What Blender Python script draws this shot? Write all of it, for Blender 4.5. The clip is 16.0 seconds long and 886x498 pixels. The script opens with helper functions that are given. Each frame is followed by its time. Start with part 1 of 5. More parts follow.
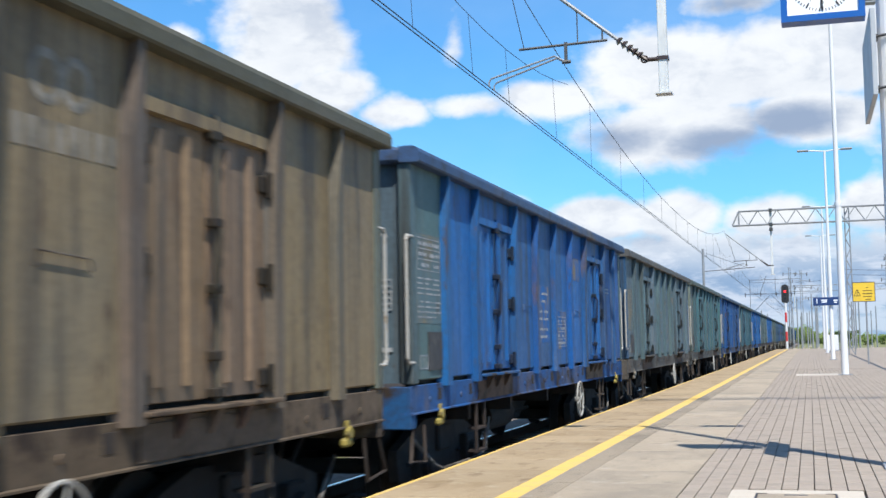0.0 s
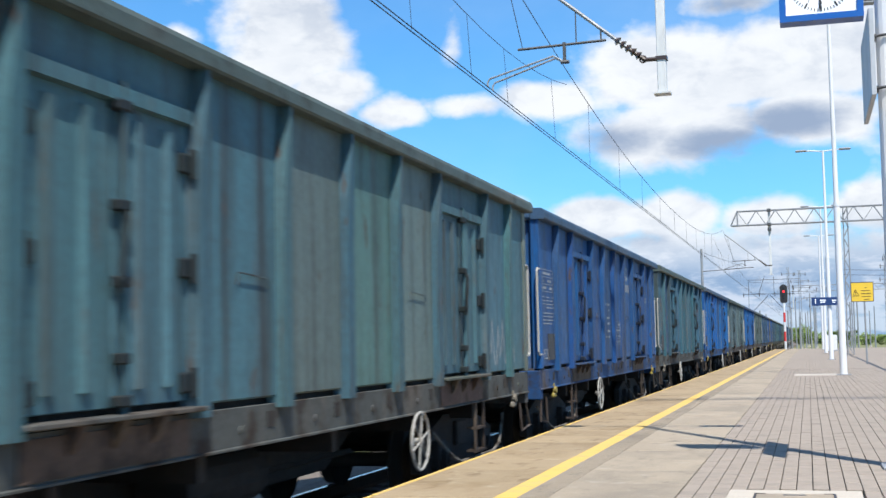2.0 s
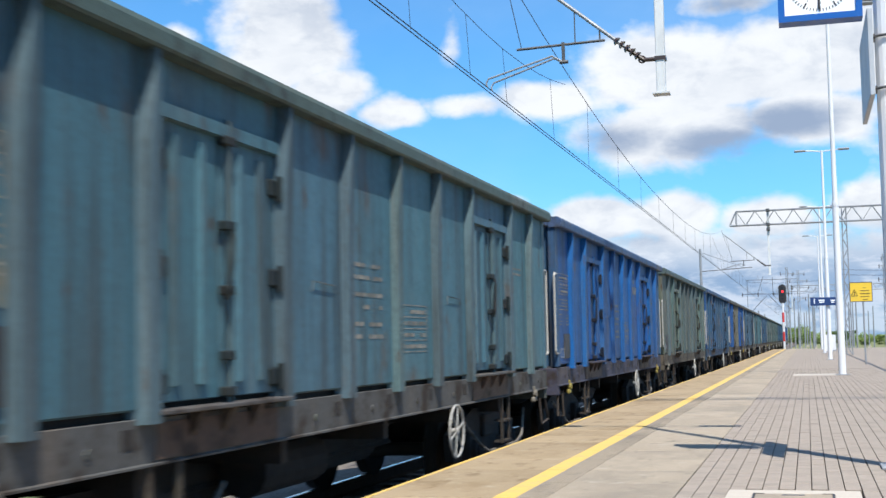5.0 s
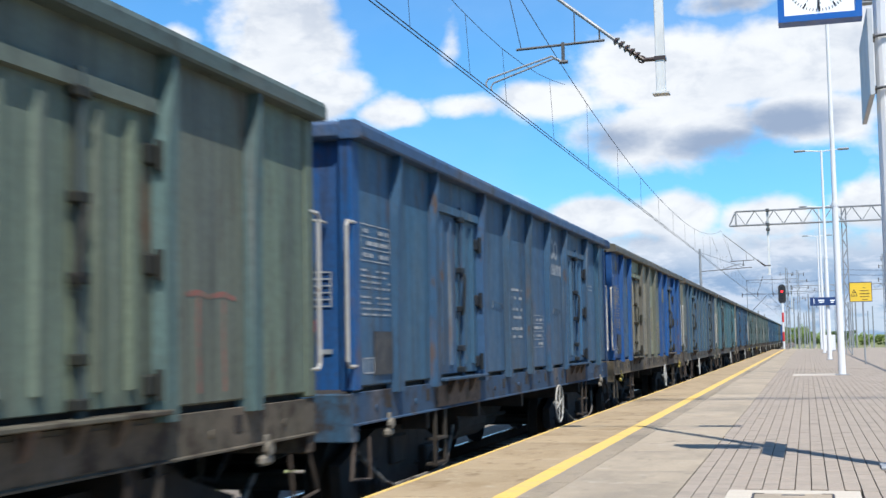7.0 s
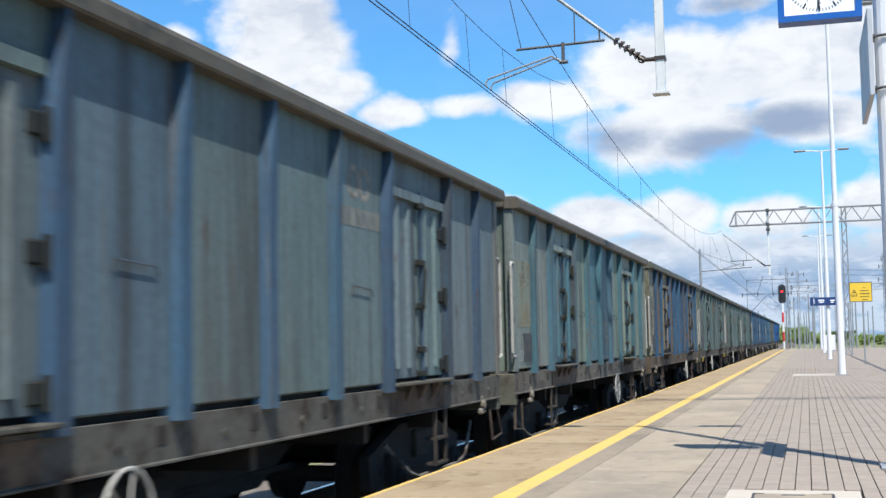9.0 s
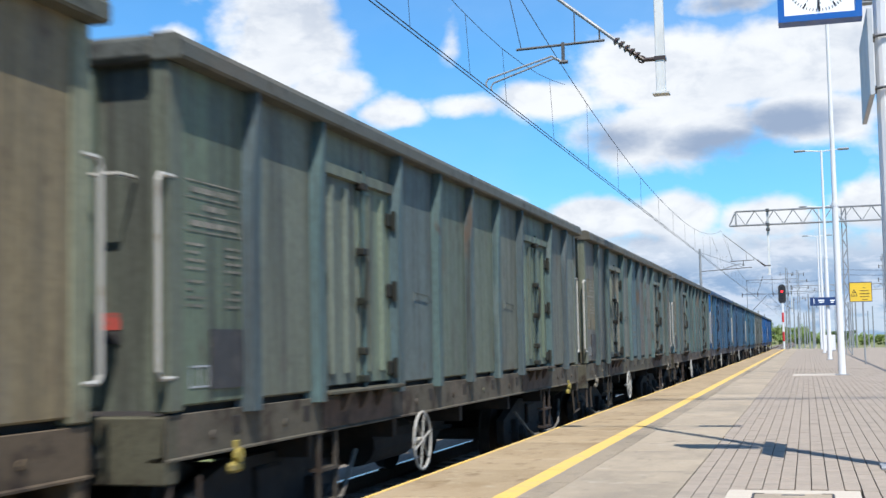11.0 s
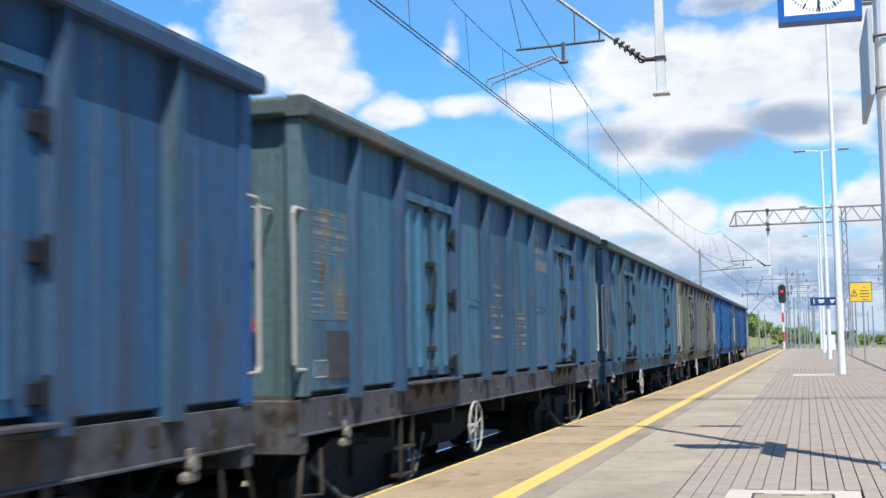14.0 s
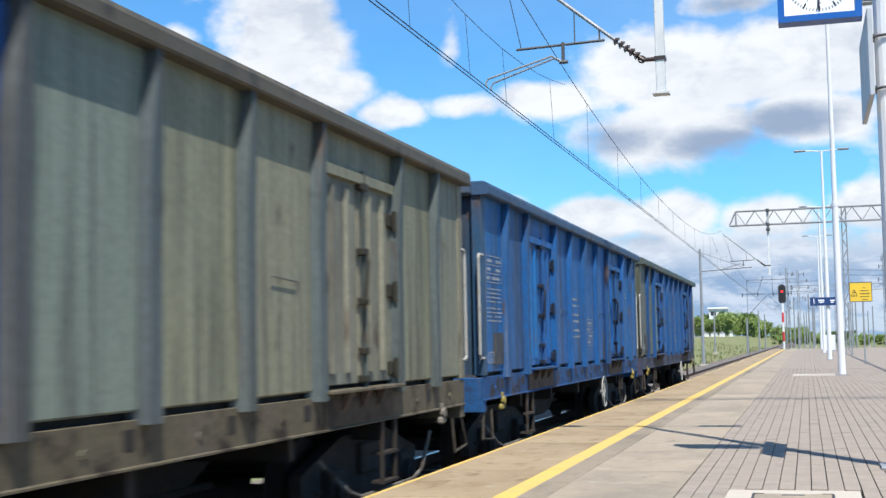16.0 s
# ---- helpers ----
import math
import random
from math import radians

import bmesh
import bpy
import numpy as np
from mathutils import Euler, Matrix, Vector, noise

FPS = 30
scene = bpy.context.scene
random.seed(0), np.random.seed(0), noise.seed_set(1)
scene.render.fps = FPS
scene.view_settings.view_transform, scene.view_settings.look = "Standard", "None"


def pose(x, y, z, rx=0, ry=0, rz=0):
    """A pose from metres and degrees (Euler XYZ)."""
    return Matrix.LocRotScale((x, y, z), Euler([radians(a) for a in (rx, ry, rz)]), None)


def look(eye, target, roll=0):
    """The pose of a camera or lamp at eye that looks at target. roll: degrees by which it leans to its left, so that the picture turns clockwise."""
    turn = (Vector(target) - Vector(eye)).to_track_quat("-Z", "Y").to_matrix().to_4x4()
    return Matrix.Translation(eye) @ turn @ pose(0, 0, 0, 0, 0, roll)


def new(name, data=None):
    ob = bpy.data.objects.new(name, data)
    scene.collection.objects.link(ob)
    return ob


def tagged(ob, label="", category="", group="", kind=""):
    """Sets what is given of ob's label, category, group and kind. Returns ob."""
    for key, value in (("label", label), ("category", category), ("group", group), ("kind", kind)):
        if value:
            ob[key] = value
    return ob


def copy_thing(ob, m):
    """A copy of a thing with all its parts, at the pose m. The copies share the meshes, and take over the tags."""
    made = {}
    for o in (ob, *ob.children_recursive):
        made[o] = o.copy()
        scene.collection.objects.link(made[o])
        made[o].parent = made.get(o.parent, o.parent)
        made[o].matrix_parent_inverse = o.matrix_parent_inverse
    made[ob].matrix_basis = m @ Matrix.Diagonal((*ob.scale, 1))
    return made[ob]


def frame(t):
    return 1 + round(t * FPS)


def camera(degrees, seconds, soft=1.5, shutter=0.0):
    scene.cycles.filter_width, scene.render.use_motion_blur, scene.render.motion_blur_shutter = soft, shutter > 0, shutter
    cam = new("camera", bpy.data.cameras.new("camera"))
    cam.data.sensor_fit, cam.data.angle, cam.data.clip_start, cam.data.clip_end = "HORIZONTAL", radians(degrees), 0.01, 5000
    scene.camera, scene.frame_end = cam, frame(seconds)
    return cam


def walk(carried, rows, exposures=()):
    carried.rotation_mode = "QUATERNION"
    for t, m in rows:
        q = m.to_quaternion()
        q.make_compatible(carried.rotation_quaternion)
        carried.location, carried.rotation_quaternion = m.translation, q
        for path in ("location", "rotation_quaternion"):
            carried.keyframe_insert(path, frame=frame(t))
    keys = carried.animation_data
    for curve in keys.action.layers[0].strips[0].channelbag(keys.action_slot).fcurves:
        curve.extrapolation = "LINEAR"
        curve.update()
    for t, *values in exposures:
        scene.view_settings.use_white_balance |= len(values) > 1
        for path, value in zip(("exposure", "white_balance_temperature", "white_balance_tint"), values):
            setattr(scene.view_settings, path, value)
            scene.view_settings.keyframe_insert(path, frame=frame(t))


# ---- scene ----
EYE = Vector((0.0, 0.0, 1.11))


def aim(yaw, pitch=4.303):
    a, b = radians(yaw), radians(pitch)
    way = Vector((-math.sin(a) * math.cos(b), math.cos(a) * math.cos(b), math.sin(b)))
    return look(EYE, EYE + 10 * way, -1.15)


cam = camera(38.5, 16.0, soft=1.5, shutter=0.16)
walk(cam, [(0.0, aim(16.028)), (1.0, aim(16.0)), (2.0, aim(15.965)), (3.0, aim(15.945)), (4.0, aim(15.93)),
           (6.5, aim(15.9)), (9.0, aim(15.9)), (12.5, aim(15.9)), (16.0, aim(15.9))])

# ---- light ----
SUN_WAY = Vector((-0.482 * 0.5, 0.876 * 0.5, -0.866))
sun = new("sun", bpy.data.lights.new("sun", "SUN"))
sun.data.energy, sun.data.angle, sun.data.color = 5.0, radians(0.55), (1.0, 0.95, 0.87)
sun.matrix_world = look((0, 0, 50), Vector((0, 0, 50)) + SUN_WAY)
scene.view_settings.exposure = 0.68


class Nodes:
    """Short calls for one node tree."""

    def __init__(self, tree):
        self.tree = tree

    def put(self, kind, **values):
        n = self.tree.nodes.new(kind)
        for key, value in values.items():
            setattr(n, key, value)
        return n

    def link(self, a, b):
        self.tree.links.new(a, b)

    def feed(self, socket, value):
        if isinstance(value, bpy.types.NodeSocket):
            self.tree.links.new(value, socket)
        else:
            socket.default_value = value

    def sums(self, op, a, b=0.0, c=None, clamp=False):
        n = self.put("ShaderNodeMath", operation=op, use_clamp=clamp)
        self.feed(n.inputs[0], a)
        self.feed(n.inputs[1], b)
        if c is not None:
            self.feed(n.inputs[2], c)
        return n.outputs[0]

    def step(self, value, a, b, lo=0.0, hi=1.0):
        n = self.put("ShaderNodeMapRange", interpolation_type="SMOOTHSTEP")
        for i, v in enumerate((value, a, b, lo, hi)):
            self.feed(n.inputs[i], v)
        return n.outputs[0]

    def mix(self, factor, a, b, blend="MIX"):
        n = self.put("ShaderNodeMix", data_type="RGBA", blend_type=blend)
        self.feed(n.inputs[0], factor)
        for i, v in ((6, a), (7, b)):
            self.feed(n.inputs[i], (*v, 1.0) if isinstance(v, tuple) and len(v) == 3 else v)
        return n.outputs[2]

    def noise(self, vector, scale, detail=4.0, rough=0.55, stretch=None, warp=0.0):
        if stretch:
            m = self.put("ShaderNodeMapping")
            self.link(vector, m.inputs[0])
            m.inputs["Scale"].default_value = stretch
            vector = m.outputs[0]
        n = self.put("ShaderNodeTexNoise")
        self.link(vector, n.inputs["Vector"])
        for key, v in (("Scale", scale), ("Detail", detail), ("Roughness", rough), ("Distortion", warp)):
            n.inputs[key].default_value = v
        return n.outputs[0]


def sky():
    world = bpy.data.worlds.new("sky")
    scene.world = world
    world.use_nodes = True
    n = Nodes(world.node_tree)
    world.node_tree.nodes.clear()
    air = n.put("ShaderNodeTexSky", sky_type="NISHITA", sun_disc=False, sun_elevation=radians(60),
                sun_rotation=radians(151), dust_density=0.6, ozone_density=1.6)
    place = n.put("ShaderNodeTexCoord").outputs["Generated"]
    split = n.put("ShaderNodeSeparateXYZ")
    n.link(place, split.inputs[0])
    x, y, z = split.outputs
    az = n.sums("MULTIPLY", n.sums("ARCTAN2", x, y), 57.2958)
    el = n.sums("MULTIPLY", n.sums("ARCSINE", z), 57.2958)
    # billows: two scales of noise on the direction, flattened
    big = n.noise(place, 9.0, 9.0, 0.58, (1, 1, 1.7), 0.15)
    soft = n.noise(place, 3.2, 4.0, 0.5, (1, 1, 2.0))
    # banks of cloud: azimuth, elevation, half width, half height, weight
    banks = [(-22.9, 13.8, 2.9, 2.4, 1.15), (-21.2, 11.3, 1.9, 1.3, 1.0), (-27.9, 13.6, 1.3, 0.7, 0.8), (-18.1, 10.4, 1.8, 0.7, 0.95), (-15.0, 10.7, 2.2, 0.7, 0.75),
             (-15.4, 13.4, 0.6, 1.5, 0.5), (-5.2, 11.8, 4.6, 1.9, 1.2), (-11.0, 10.9, 2.6, 1.0, 0.9), (0.5, 12.2, 5.0, 1.9, 1.15), (-5.5, 9.3, 4.2, 1.5, 1.05), (0.5, 9.6, 3.0, 1.2, 1.0),
             (-2.8, 14.7, 2.4, 0.8, 0.75), (-8.9, 5.5, 2.6, 1.0, 1.0), (-5.6, 5.4, 2.0, 1.0, 0.95), (-1.2, 5.2, 2.2, 0.9, 0.95), (3.2, 5.6, 2.0, 1.1, 0.95), (-13.2, 6.3, 1.6, 0.5, 0.75),
             (-5.0, 2.6, 14.0, 2.2, 0.95), (-42.0, 16.0, 7.0, 4.0, 0.9)]
    total = None
    for a, e, w, h, weight in banks:
        u = n.sums("DIVIDE", n.sums("SUBTRACT", az, a), w)
        v = n.sums("DIVIDE", n.sums("SUBTRACT", el, e), h)
        d = n.sums("ADD", n.sums("MULTIPLY", u, u), n.sums("MULTIPLY", v, v))
        lump = n.sums("MULTIPLY", n.sums("EXPONENT", n.sums("MULTIPLY", d, -0.9)), weight)
        total = lump if total is None else n.sums("MAXIMUM", total, lump)
    fine = n.noise(place, 28.0, 6.0, 0.5, (1, 1, 1.3), 0.2)
    rough = n.sums("ADD", n.sums("MULTIPLY", n.sums("SUBTRACT", big, 0.5), 1.15), n.sums("MULTIPLY", n.sums("SUBTRACT", fine, 0.5), 0.75))
    dense = n.sums("ADD", total, rough)
    cover = n.step(dense, 0.22, 0.64)
    # grey bases where the cloud is thick
    greys = None
    for a, e, w, h, weight in [(-0.3, 9.5, 2.8, 0.95, 1.0), (-3.6, 8.5, 3.4, 1.0, 1.0), (-7.8, 8.9, 2.8, 0.9, 0.85), (-2.6, 14.6, 2.4, 0.6, 0.75), (-7.0, 4.5, 2.2, 0.5, 0.6),
                               (-1.4, 4.2, 3.2, 0.5, 0.6), (-5.0, 2.4, 12.0, 1.0, 0.55), (-21.8, 10.7, 1.6, 0.6, 0.4), (-13.5, 10.3, 2.0, 0.5, 0.3)]:
        u = n.sums("DIVIDE", n.sums("SUBTRACT", az, a), w)
        v = n.sums("DIVIDE", n.sums("SUBTRACT", el, e), h)
        d = n.sums("ADD", n.sums("MULTIPLY", u, u), n.sums("MULTIPLY", v, v))
        lump = n.sums("MULTIPLY", n.sums("EXPONENT", n.sums("MULTIPLY", d, -1.0)), weight)
        greys = lump if greys is None else n.sums("MAXIMUM", greys, lump)
    shade = n.step(n.sums("ADD", greys, n.sums("MULTIPLY", n.sums("SUBTRACT", n.noise(place, 16.0, 6.0, 0.6, (1, 1, 2.2)), 0.5), 1.1)), 0.15, 0.95)
    soft_grey = n.sums("ADD", n.step(n.noise(place, 7.0, 7.0, 0.6, (1, 1, 2.0)), 0.42, 0.70, 0.0, 0.26), n.step(n.noise(place, 24.0, 8.0, 0.6, (1, 1, 1.8), 0.3), 0.44, 0.68, 0.0, 0.24))
    shade = n.sums("MAXIMUM", n.sums("MULTIPLY", shade, 0.9), soft_grey)
    cloud = n.mix(shade, (1.0, 1.04, 1.09), (0.29, 0.40, 0.60))
    # unseen broken cloud overhead and around, outside the banks, added for neutral fill light
    fill_cloud = n.sums("MULTIPLY", n.step(n.noise(place, 1.9, 6.0, 0.6, (1, 1, 1.3)), 0.40, 0.58), n.step(el, 17.0, 27.0, 0.0, 0.25))
    thin = n.step(soft, 0.35, 0.75, 0.02, 0.16)
    deep = n.mix(1.0, air.outputs[0], (0.062, 0.143, 0.202), "MULTIPLY")
    colour = n.mix(n.sums("MAXIMUM", n.sums("MAXIMUM", cover, fill_cloud), thin), deep, n.mix(n.sums("MULTIPLY", fill_cloud, 0.75), cloud, (0.28, 0.29, 0.31)))
    # layered cloud towards the horizon
    layers = n.step(n.noise(place, 17.0, 9.0, 0.66, (1, 1, 3.0), 0.2), 0.42, 0.60)
    hazy = n.mix(layers, (0.28, 0.45, 0.71), (0.66, 0.77, 0.95))
    colour = n.mix(n.step(el, 2.2, 5.6, 0.9, 0.0), colour, hazy)
    back = n.put("ShaderNodeBackground")
    n.link(colour, back.inputs[0])
    back.inputs[1].default_value = 0.6
    n.link(back.outputs[0], n.put("ShaderNodeOutputWorld").inputs[0])


sky()


# ---- materials ----
def surface(name, colour, rough=0.7, metal=0.0, spots=(), grain=0.0, grain_size=40.0, bump=0.0, bump_size=60.0,
            stretch=None, own=0.0, by_object=False, coat=0.0, shift=True, gloss=0.4):
    """A node material. spots: (colour, noise size, from, to, stretch) layers laid over the base."""
    m = bpy.data.materials.new(name)
    m.use_nodes = True
    n = Nodes(m.node_tree)
    shader = m.node_tree.nodes["Principled BSDF"]
    place = n.put("ShaderNodeTexCoord").outputs["Object"]
    info = n.put("ShaderNodeObjectInfo")
    if shift:
        add = n.put("ShaderNodeVectorMath", operation="ADD")
        n.link(place, add.inputs[0])
        wide = n.put("ShaderNodeCombineXYZ")
        for i, k in enumerate((37.0, 91.0, 53.0)):
            n.link(n.sums("MULTIPLY", info.outputs["Random"], k), wide.inputs[i])
        n.link(wide.outputs[0], add.inputs[1])
        place = add.outputs[0]
    base = info.outputs["Color"] if by_object else (*colour, 1.0)
    if own:
        v = n.sums("MULTIPLY_ADD", info.outputs["Random"], own, 1.0 - own / 2)
        tone = n.put("ShaderNodeCombineXYZ")
        for i in range(3):
            n.link(v, tone.inputs[i])
        base = n.mix(1.0, base, tone.outputs[0], "MULTIPLY")
    for tint, size, lo, hi, squash in spots:
        base = n.mix(n.step(n.noise(place, size, 6.0, 0.62, squash), lo, hi), base, tint)
    if grain:
        g = n.noise(place, grain_size, 3.0, 0.7, stretch)
        base = n.mix(n.step(g, 0.3, 0.75, 0.0, grain), base, (0.02, 0.018, 0.015))
    n.feed(shader.inputs["Base Color"], base)
    n.link(n.sums("MULTIPLY_ADD", n.noise(place, 6.0), 0.3, rough - 0.15, clamp=True), shader.inputs["Roughness"])
    shader.inputs["Metallic"].default_value = metal
    shader.inputs["Specular IOR Level"].default_value = gloss
    shader.inputs["Coat Weight"].default_value = coat
    if bump:
        b = n.put("ShaderNodeBump")
        b.inputs["Strength"].default_value = bump
        b.inputs["Distance"].default_value = 0.01
        n.link(n.noise(place, bump_size, 5.0, 0.6, stretch), b.inputs["Height"])
        n.link(b.outputs[0], shader.inputs["Normal"])
    return m


def glow(name, colour, strength):
    m = bpy.data.materials.new(name)
    m.use_nodes = True
    shader = m.node_tree.nodes["Principled BSDF"]
    shader.inputs["Base Color"].default_value = (*colour, 1)
    shader.inputs["Emission Color"].default_value = (*colour, 1)
    shader.inputs["Emission Strength"].default_value = strength
    return m


DOWN = (1.0, 1.0, 0.12)
WEATHER = [((0.105, 0.122, 0.12), 0.9, 0.50, 1.05, (1, 1, 0.45)), ((0.035, 0.034, 0.034), 3.2, 0.46, 0.80, (1, 1, 0.07)), ((0.026, 0.026, 0.026), 11.0, 0.46, 0.82, (1, 1, 0.035)),
           ((0.16, 0.16, 0.15), 8.0, 0.56, 0.86, (1, 1, 0.04)), ((0.09, 0.054, 0.034), 1.7, 0.59, 0.76, (1, 1, 0.45)), ((0.065, 0.042, 0.03), 6.0, 0.61, 0.73, (1, 1, 0.35))]
PAINT = surface("weathered_wagon_paint", (1, 1, 1), 0.55, 0.0, WEATHER, 0.3, 18.0, 0.4, 1.8, by_object=True, gloss=0.2)
FLAKED = surface("flaking_wagon_paint", (1, 1, 1), 0.6, 0.0, WEATHER + [((0.15, 0.125, 0.075), 3.2, 0.535, 0.66, (1, 1, 0.7)), ((0.025, 0.03, 0.035), 6.0, 0.57, 0.66, None)], 0.3, 18.0, 0.5, 1.8, by_object=True, gloss=0.2)
RUSTED = surface("rust_blistered_wagon_paint", (1, 1, 1), 0.6, 0.0, WEATHER + [((0.03, 0.022, 0.02), 4.2, 0.53, 0.62, (1, 1, 0.45)), ((0.10, 0.045, 0.03), 7.0, 0.58, 0.66, None)], 0.3, 18.0, 0.5, 1.8, by_object=True, gloss=0.2)
RIM = surface("faded_rim_paint", (0.27, 0.29, 0.27), 0.6, 0.0, [((0.13, 0.11, 0.085), 2.0, 0.48, 0.85, (1, 0.3, 1)), ((0.03, 0.028, 0.024), 5.0, 0.5, 0.75, None)], 0.35, 30.0, 0.3, by_object=True, gloss=0.2)
SILL = surface("dusty_underframe_steel", (0.10, 0.085, 0.07), 0.8, 0.0, [((0.12, 0.095, 0.075), 1.3, 0.50, 0.80, (1, 1, 0.5)), ((0.14, 0.12, 0.1), 5.0, 0.56, 0.85, DOWN), ((0.03, 0.021, 0.016), 3.5, 0.48, 0.66, None)], 0.4, 20.0, 0.3, by_object=True, gloss=0.2)
GRIME = surface("brown_black_running_gear", (0.014, 0.011, 0.01), 0.85, 0.0, [((0.032, 0.023, 0.017), 5.0, 0.45, 0.75, None)], 0.4, 30.0, 0.4)
FITTING = surface("dark_door_fitting_paint", (0.02, 0.02, 0.02), 0.7, 0.0, [((0.03, 0.024, 0.02), 4.0, 0.5, 0.8, None)], 0.3, 30.0, 0.2, by_object=True, gloss=0.2)
WHITE_RAIL = surface("dull_white_handrail_paint", (0.31, 0.305, 0.285), 0.6, 0.0, [((0.2, 0.15, 0.1), 12.0, 0.55, 0.75, None)])
MARK_WHITE = surface("faded_white_stencil", (0.31, 0.32, 0.325), 0.8, 0.0, [((0.14, 0.17, 0.2), 9.0, 0.38, 0.65, None)])
MARK_FADED = surface("faded_pale_emblem_paint", (0.21, 0.195, 0.165), 0.85, 0.0, [((0.11, 0.108, 0.095), 6.0, 0.4, 0.6, None)])
LEVER = surface("dusty_lever_paint", (1, 1, 1), 0.7, 0.0, [((0.09, 0.08, 0.065), 9.0, 0.45, 0.75, None)], by_object=True, gloss=0.2)
MARK_YELLOW = surface("yellow_lever_paint", (0.42, 0.34, 0.09), 0.6, 0.0, [((0.2, 0.16, 0.06), 14.0, 0.5, 0.7, None)])
MARK_RED = surface("red_plate_paint", (0.3, 0.05, 0.04), 0.7, 0.0, [((0.12, 0.06, 0.05), 14.0, 0.48, 0.66, None)])
MARK_FADED_RED = surface("faded_red_spray_paint", (0.2, 0.075, 0.06), 0.8, 0.0, [((0.12, 0.09, 0.07), 9.0, 0.42, 0.62, None)])
MARK_BLACK = surface("black_plate", (0.025, 0.025, 0.028), 0.6, 0.0, [((0.06, 0.055, 0.05), 8.0, 0.45, 0.7, None)])
MARK_ORANGE = surface("worn_ochre_patch", (1, 1, 1), 0.85, 0.0, [((0.17, 0.135, 0.08), 3.2, 0.40, 0.72, (1, 1, 0.6)), ((0.07, 0.055, 0.04), 7.0, 0.52, 0.7, (1, 1, 0.3))], by_object=True, gloss=0.2)
SLAB = surface("worn_concrete_slab", (0.315, 0.263, 0.2), 0.85, 0.0, [((0.21, 0.18, 0.143), 0.9, 0.42, 0.72, (1, 0.5, 1)), ((0.17, 0.145, 0.115), 6.0, 0.56, 0.74, (1, 0.5, 1)), ((0.36, 0.33, 0.275), 5.0, 0.55, 0.8, None)], 0.25, 90.0, 0.3, 120.0, own=0.12)
EDGE_SLAB = surface("rust_stained_edge_concrete", (0.30, 0.23, 0.145), 0.85, 0.0, [((0.15, 0.10, 0.055), 4.5, 0.55, 0.72, (1, 0.4, 1)), ((0.205, 0.145, 0.08), 1.3, 0.42, 0.75, (1, 0.4, 1)), ((0.35, 0.3, 0.22), 4.0, 0.55, 0.8, None)], 0.25, 90.0, 0.3, 120.0, own=0.16)
PAVER = surface("grey_brown_paver", (0.283, 0.239, 0.199), 0.85, 0.0, [((0.222, 0.192, 0.162), 3.0, 0.45, 0.75, None)], 0.25, 120.0, 0.3, 150.0, own=0.07)
JOINT = surface("dark_paver_joint_sand", (0.12, 0.102, 0.084), 0.95, 0.0, [((0.07, 0.06, 0.05), 6.0, 0.45, 0.7, None)], 0.3, 90.0)
YELLOW = surface("yellow_line_paint", (0.60, 0.40, 0.10), 0.75, 0.0, [((0.44, 0.33, 0.15), 5.0, 0.45, 0.75, None), ((0.34, 0.29, 0.2), 22.0, 0.58, 0.72, None)], 0.2, 80.0, 0.2)
BALLAST = surface("dusty_rail_ballast", (0.16, 0.13, 0.105), 0.95, 0.0, [((0.24, 0.21, 0.18), 8.0, 0.45, 0.7, None), ((0.06, 0.05, 0.04), 22.0, 0.5, 0.65, None)], 0.4, 30.0, 0.9, 30.0)
RUST_RAIL = surface("brown_rail_steel", (0.11, 0.065, 0.04), 0.7, 0.3)
BRIGHT_RAIL = surface("polished_rail_head", (0.5, 0.5, 0.5), 0.25, 1.0)
SLEEPER = surface("concrete_sleeper", (0.28, 0.26, 0.23), 0.9, 0.0, [((0.14, 0.11, 0.09), 5.0, 0.4, 0.7, None)], 0.2)
GRASS = surface("rough_grass_ground", (0.16, 0.18, 0.07), 0.95, 0.0, [((0.20, 0.18, 0.085), 0.15, 0.42, 0.7, None), ((0.05, 0.085, 0.02), 0.8, 0.5, 0.75, None)], 0.3, 4.0, 0.6, 6.0)
LEAF = surface("fresh_green_leaves", (0.17, 0.235, 0.06), 0.6, 0.0, [((0.12, 0.18, 0.045), 0.4, 0.4, 0.7, None)], own=0.3)
POST_PAINT = surface("pale_grey_post_paint", (0.55, 0.57, 0.57), 0.5, 0.0, [((0.45, 0.46, 0.46), 3.0, 0.45, 0.7, (1, 1, 0.3))])
BARK = surface("grey_bark", (0.10, 0.08, 0.06), 0.9, 0.0, (), 0.4, 20.0, 0.6)
GALV = surface("galvanised_steel", (0.25, 0.265, 0.285), 0.55, 0.2, [((0.2, 0.21, 0.225), 3.0, 0.45, 0.7, None)])
DARK_STEEL = surface("dark_catenary_steel", (0.07, 0.075, 0.08), 0.55, 0.3, [((0.12, 0.11, 0.1), 8.0, 0.5, 0.75, None)])
WIRE = surface("tarnished_copper_wire", (0.045, 0.045, 0.05), 0.5, 0.4)
CERAMIC = surface("dark_brown_insulator", (0.05, 0.035, 0.03), 0.25)
WHITE_MAST = surface("white_lamp_mast_paint", (0.62, 0.63, 0.65), 0.45, 0.0, [((0.52, 0.52, 0.53), 2.0, 0.5, 0.8, (1, 1, 0.2))])
GREY_BOARD = surface("grey_sign_back", (0.42, 0.44, 0.46), 0.5, 0.2, [((0.34, 0.36, 0.38), 3.0, 0.45, 0.7, None)])
CLOCK_BLUE = surface("blue_clock_case", (0.008, 0.09, 0.34), 0.4, 0.0, [((0.012, 0.1, 0.3), 6.0, 0.5, 0.8, None)])
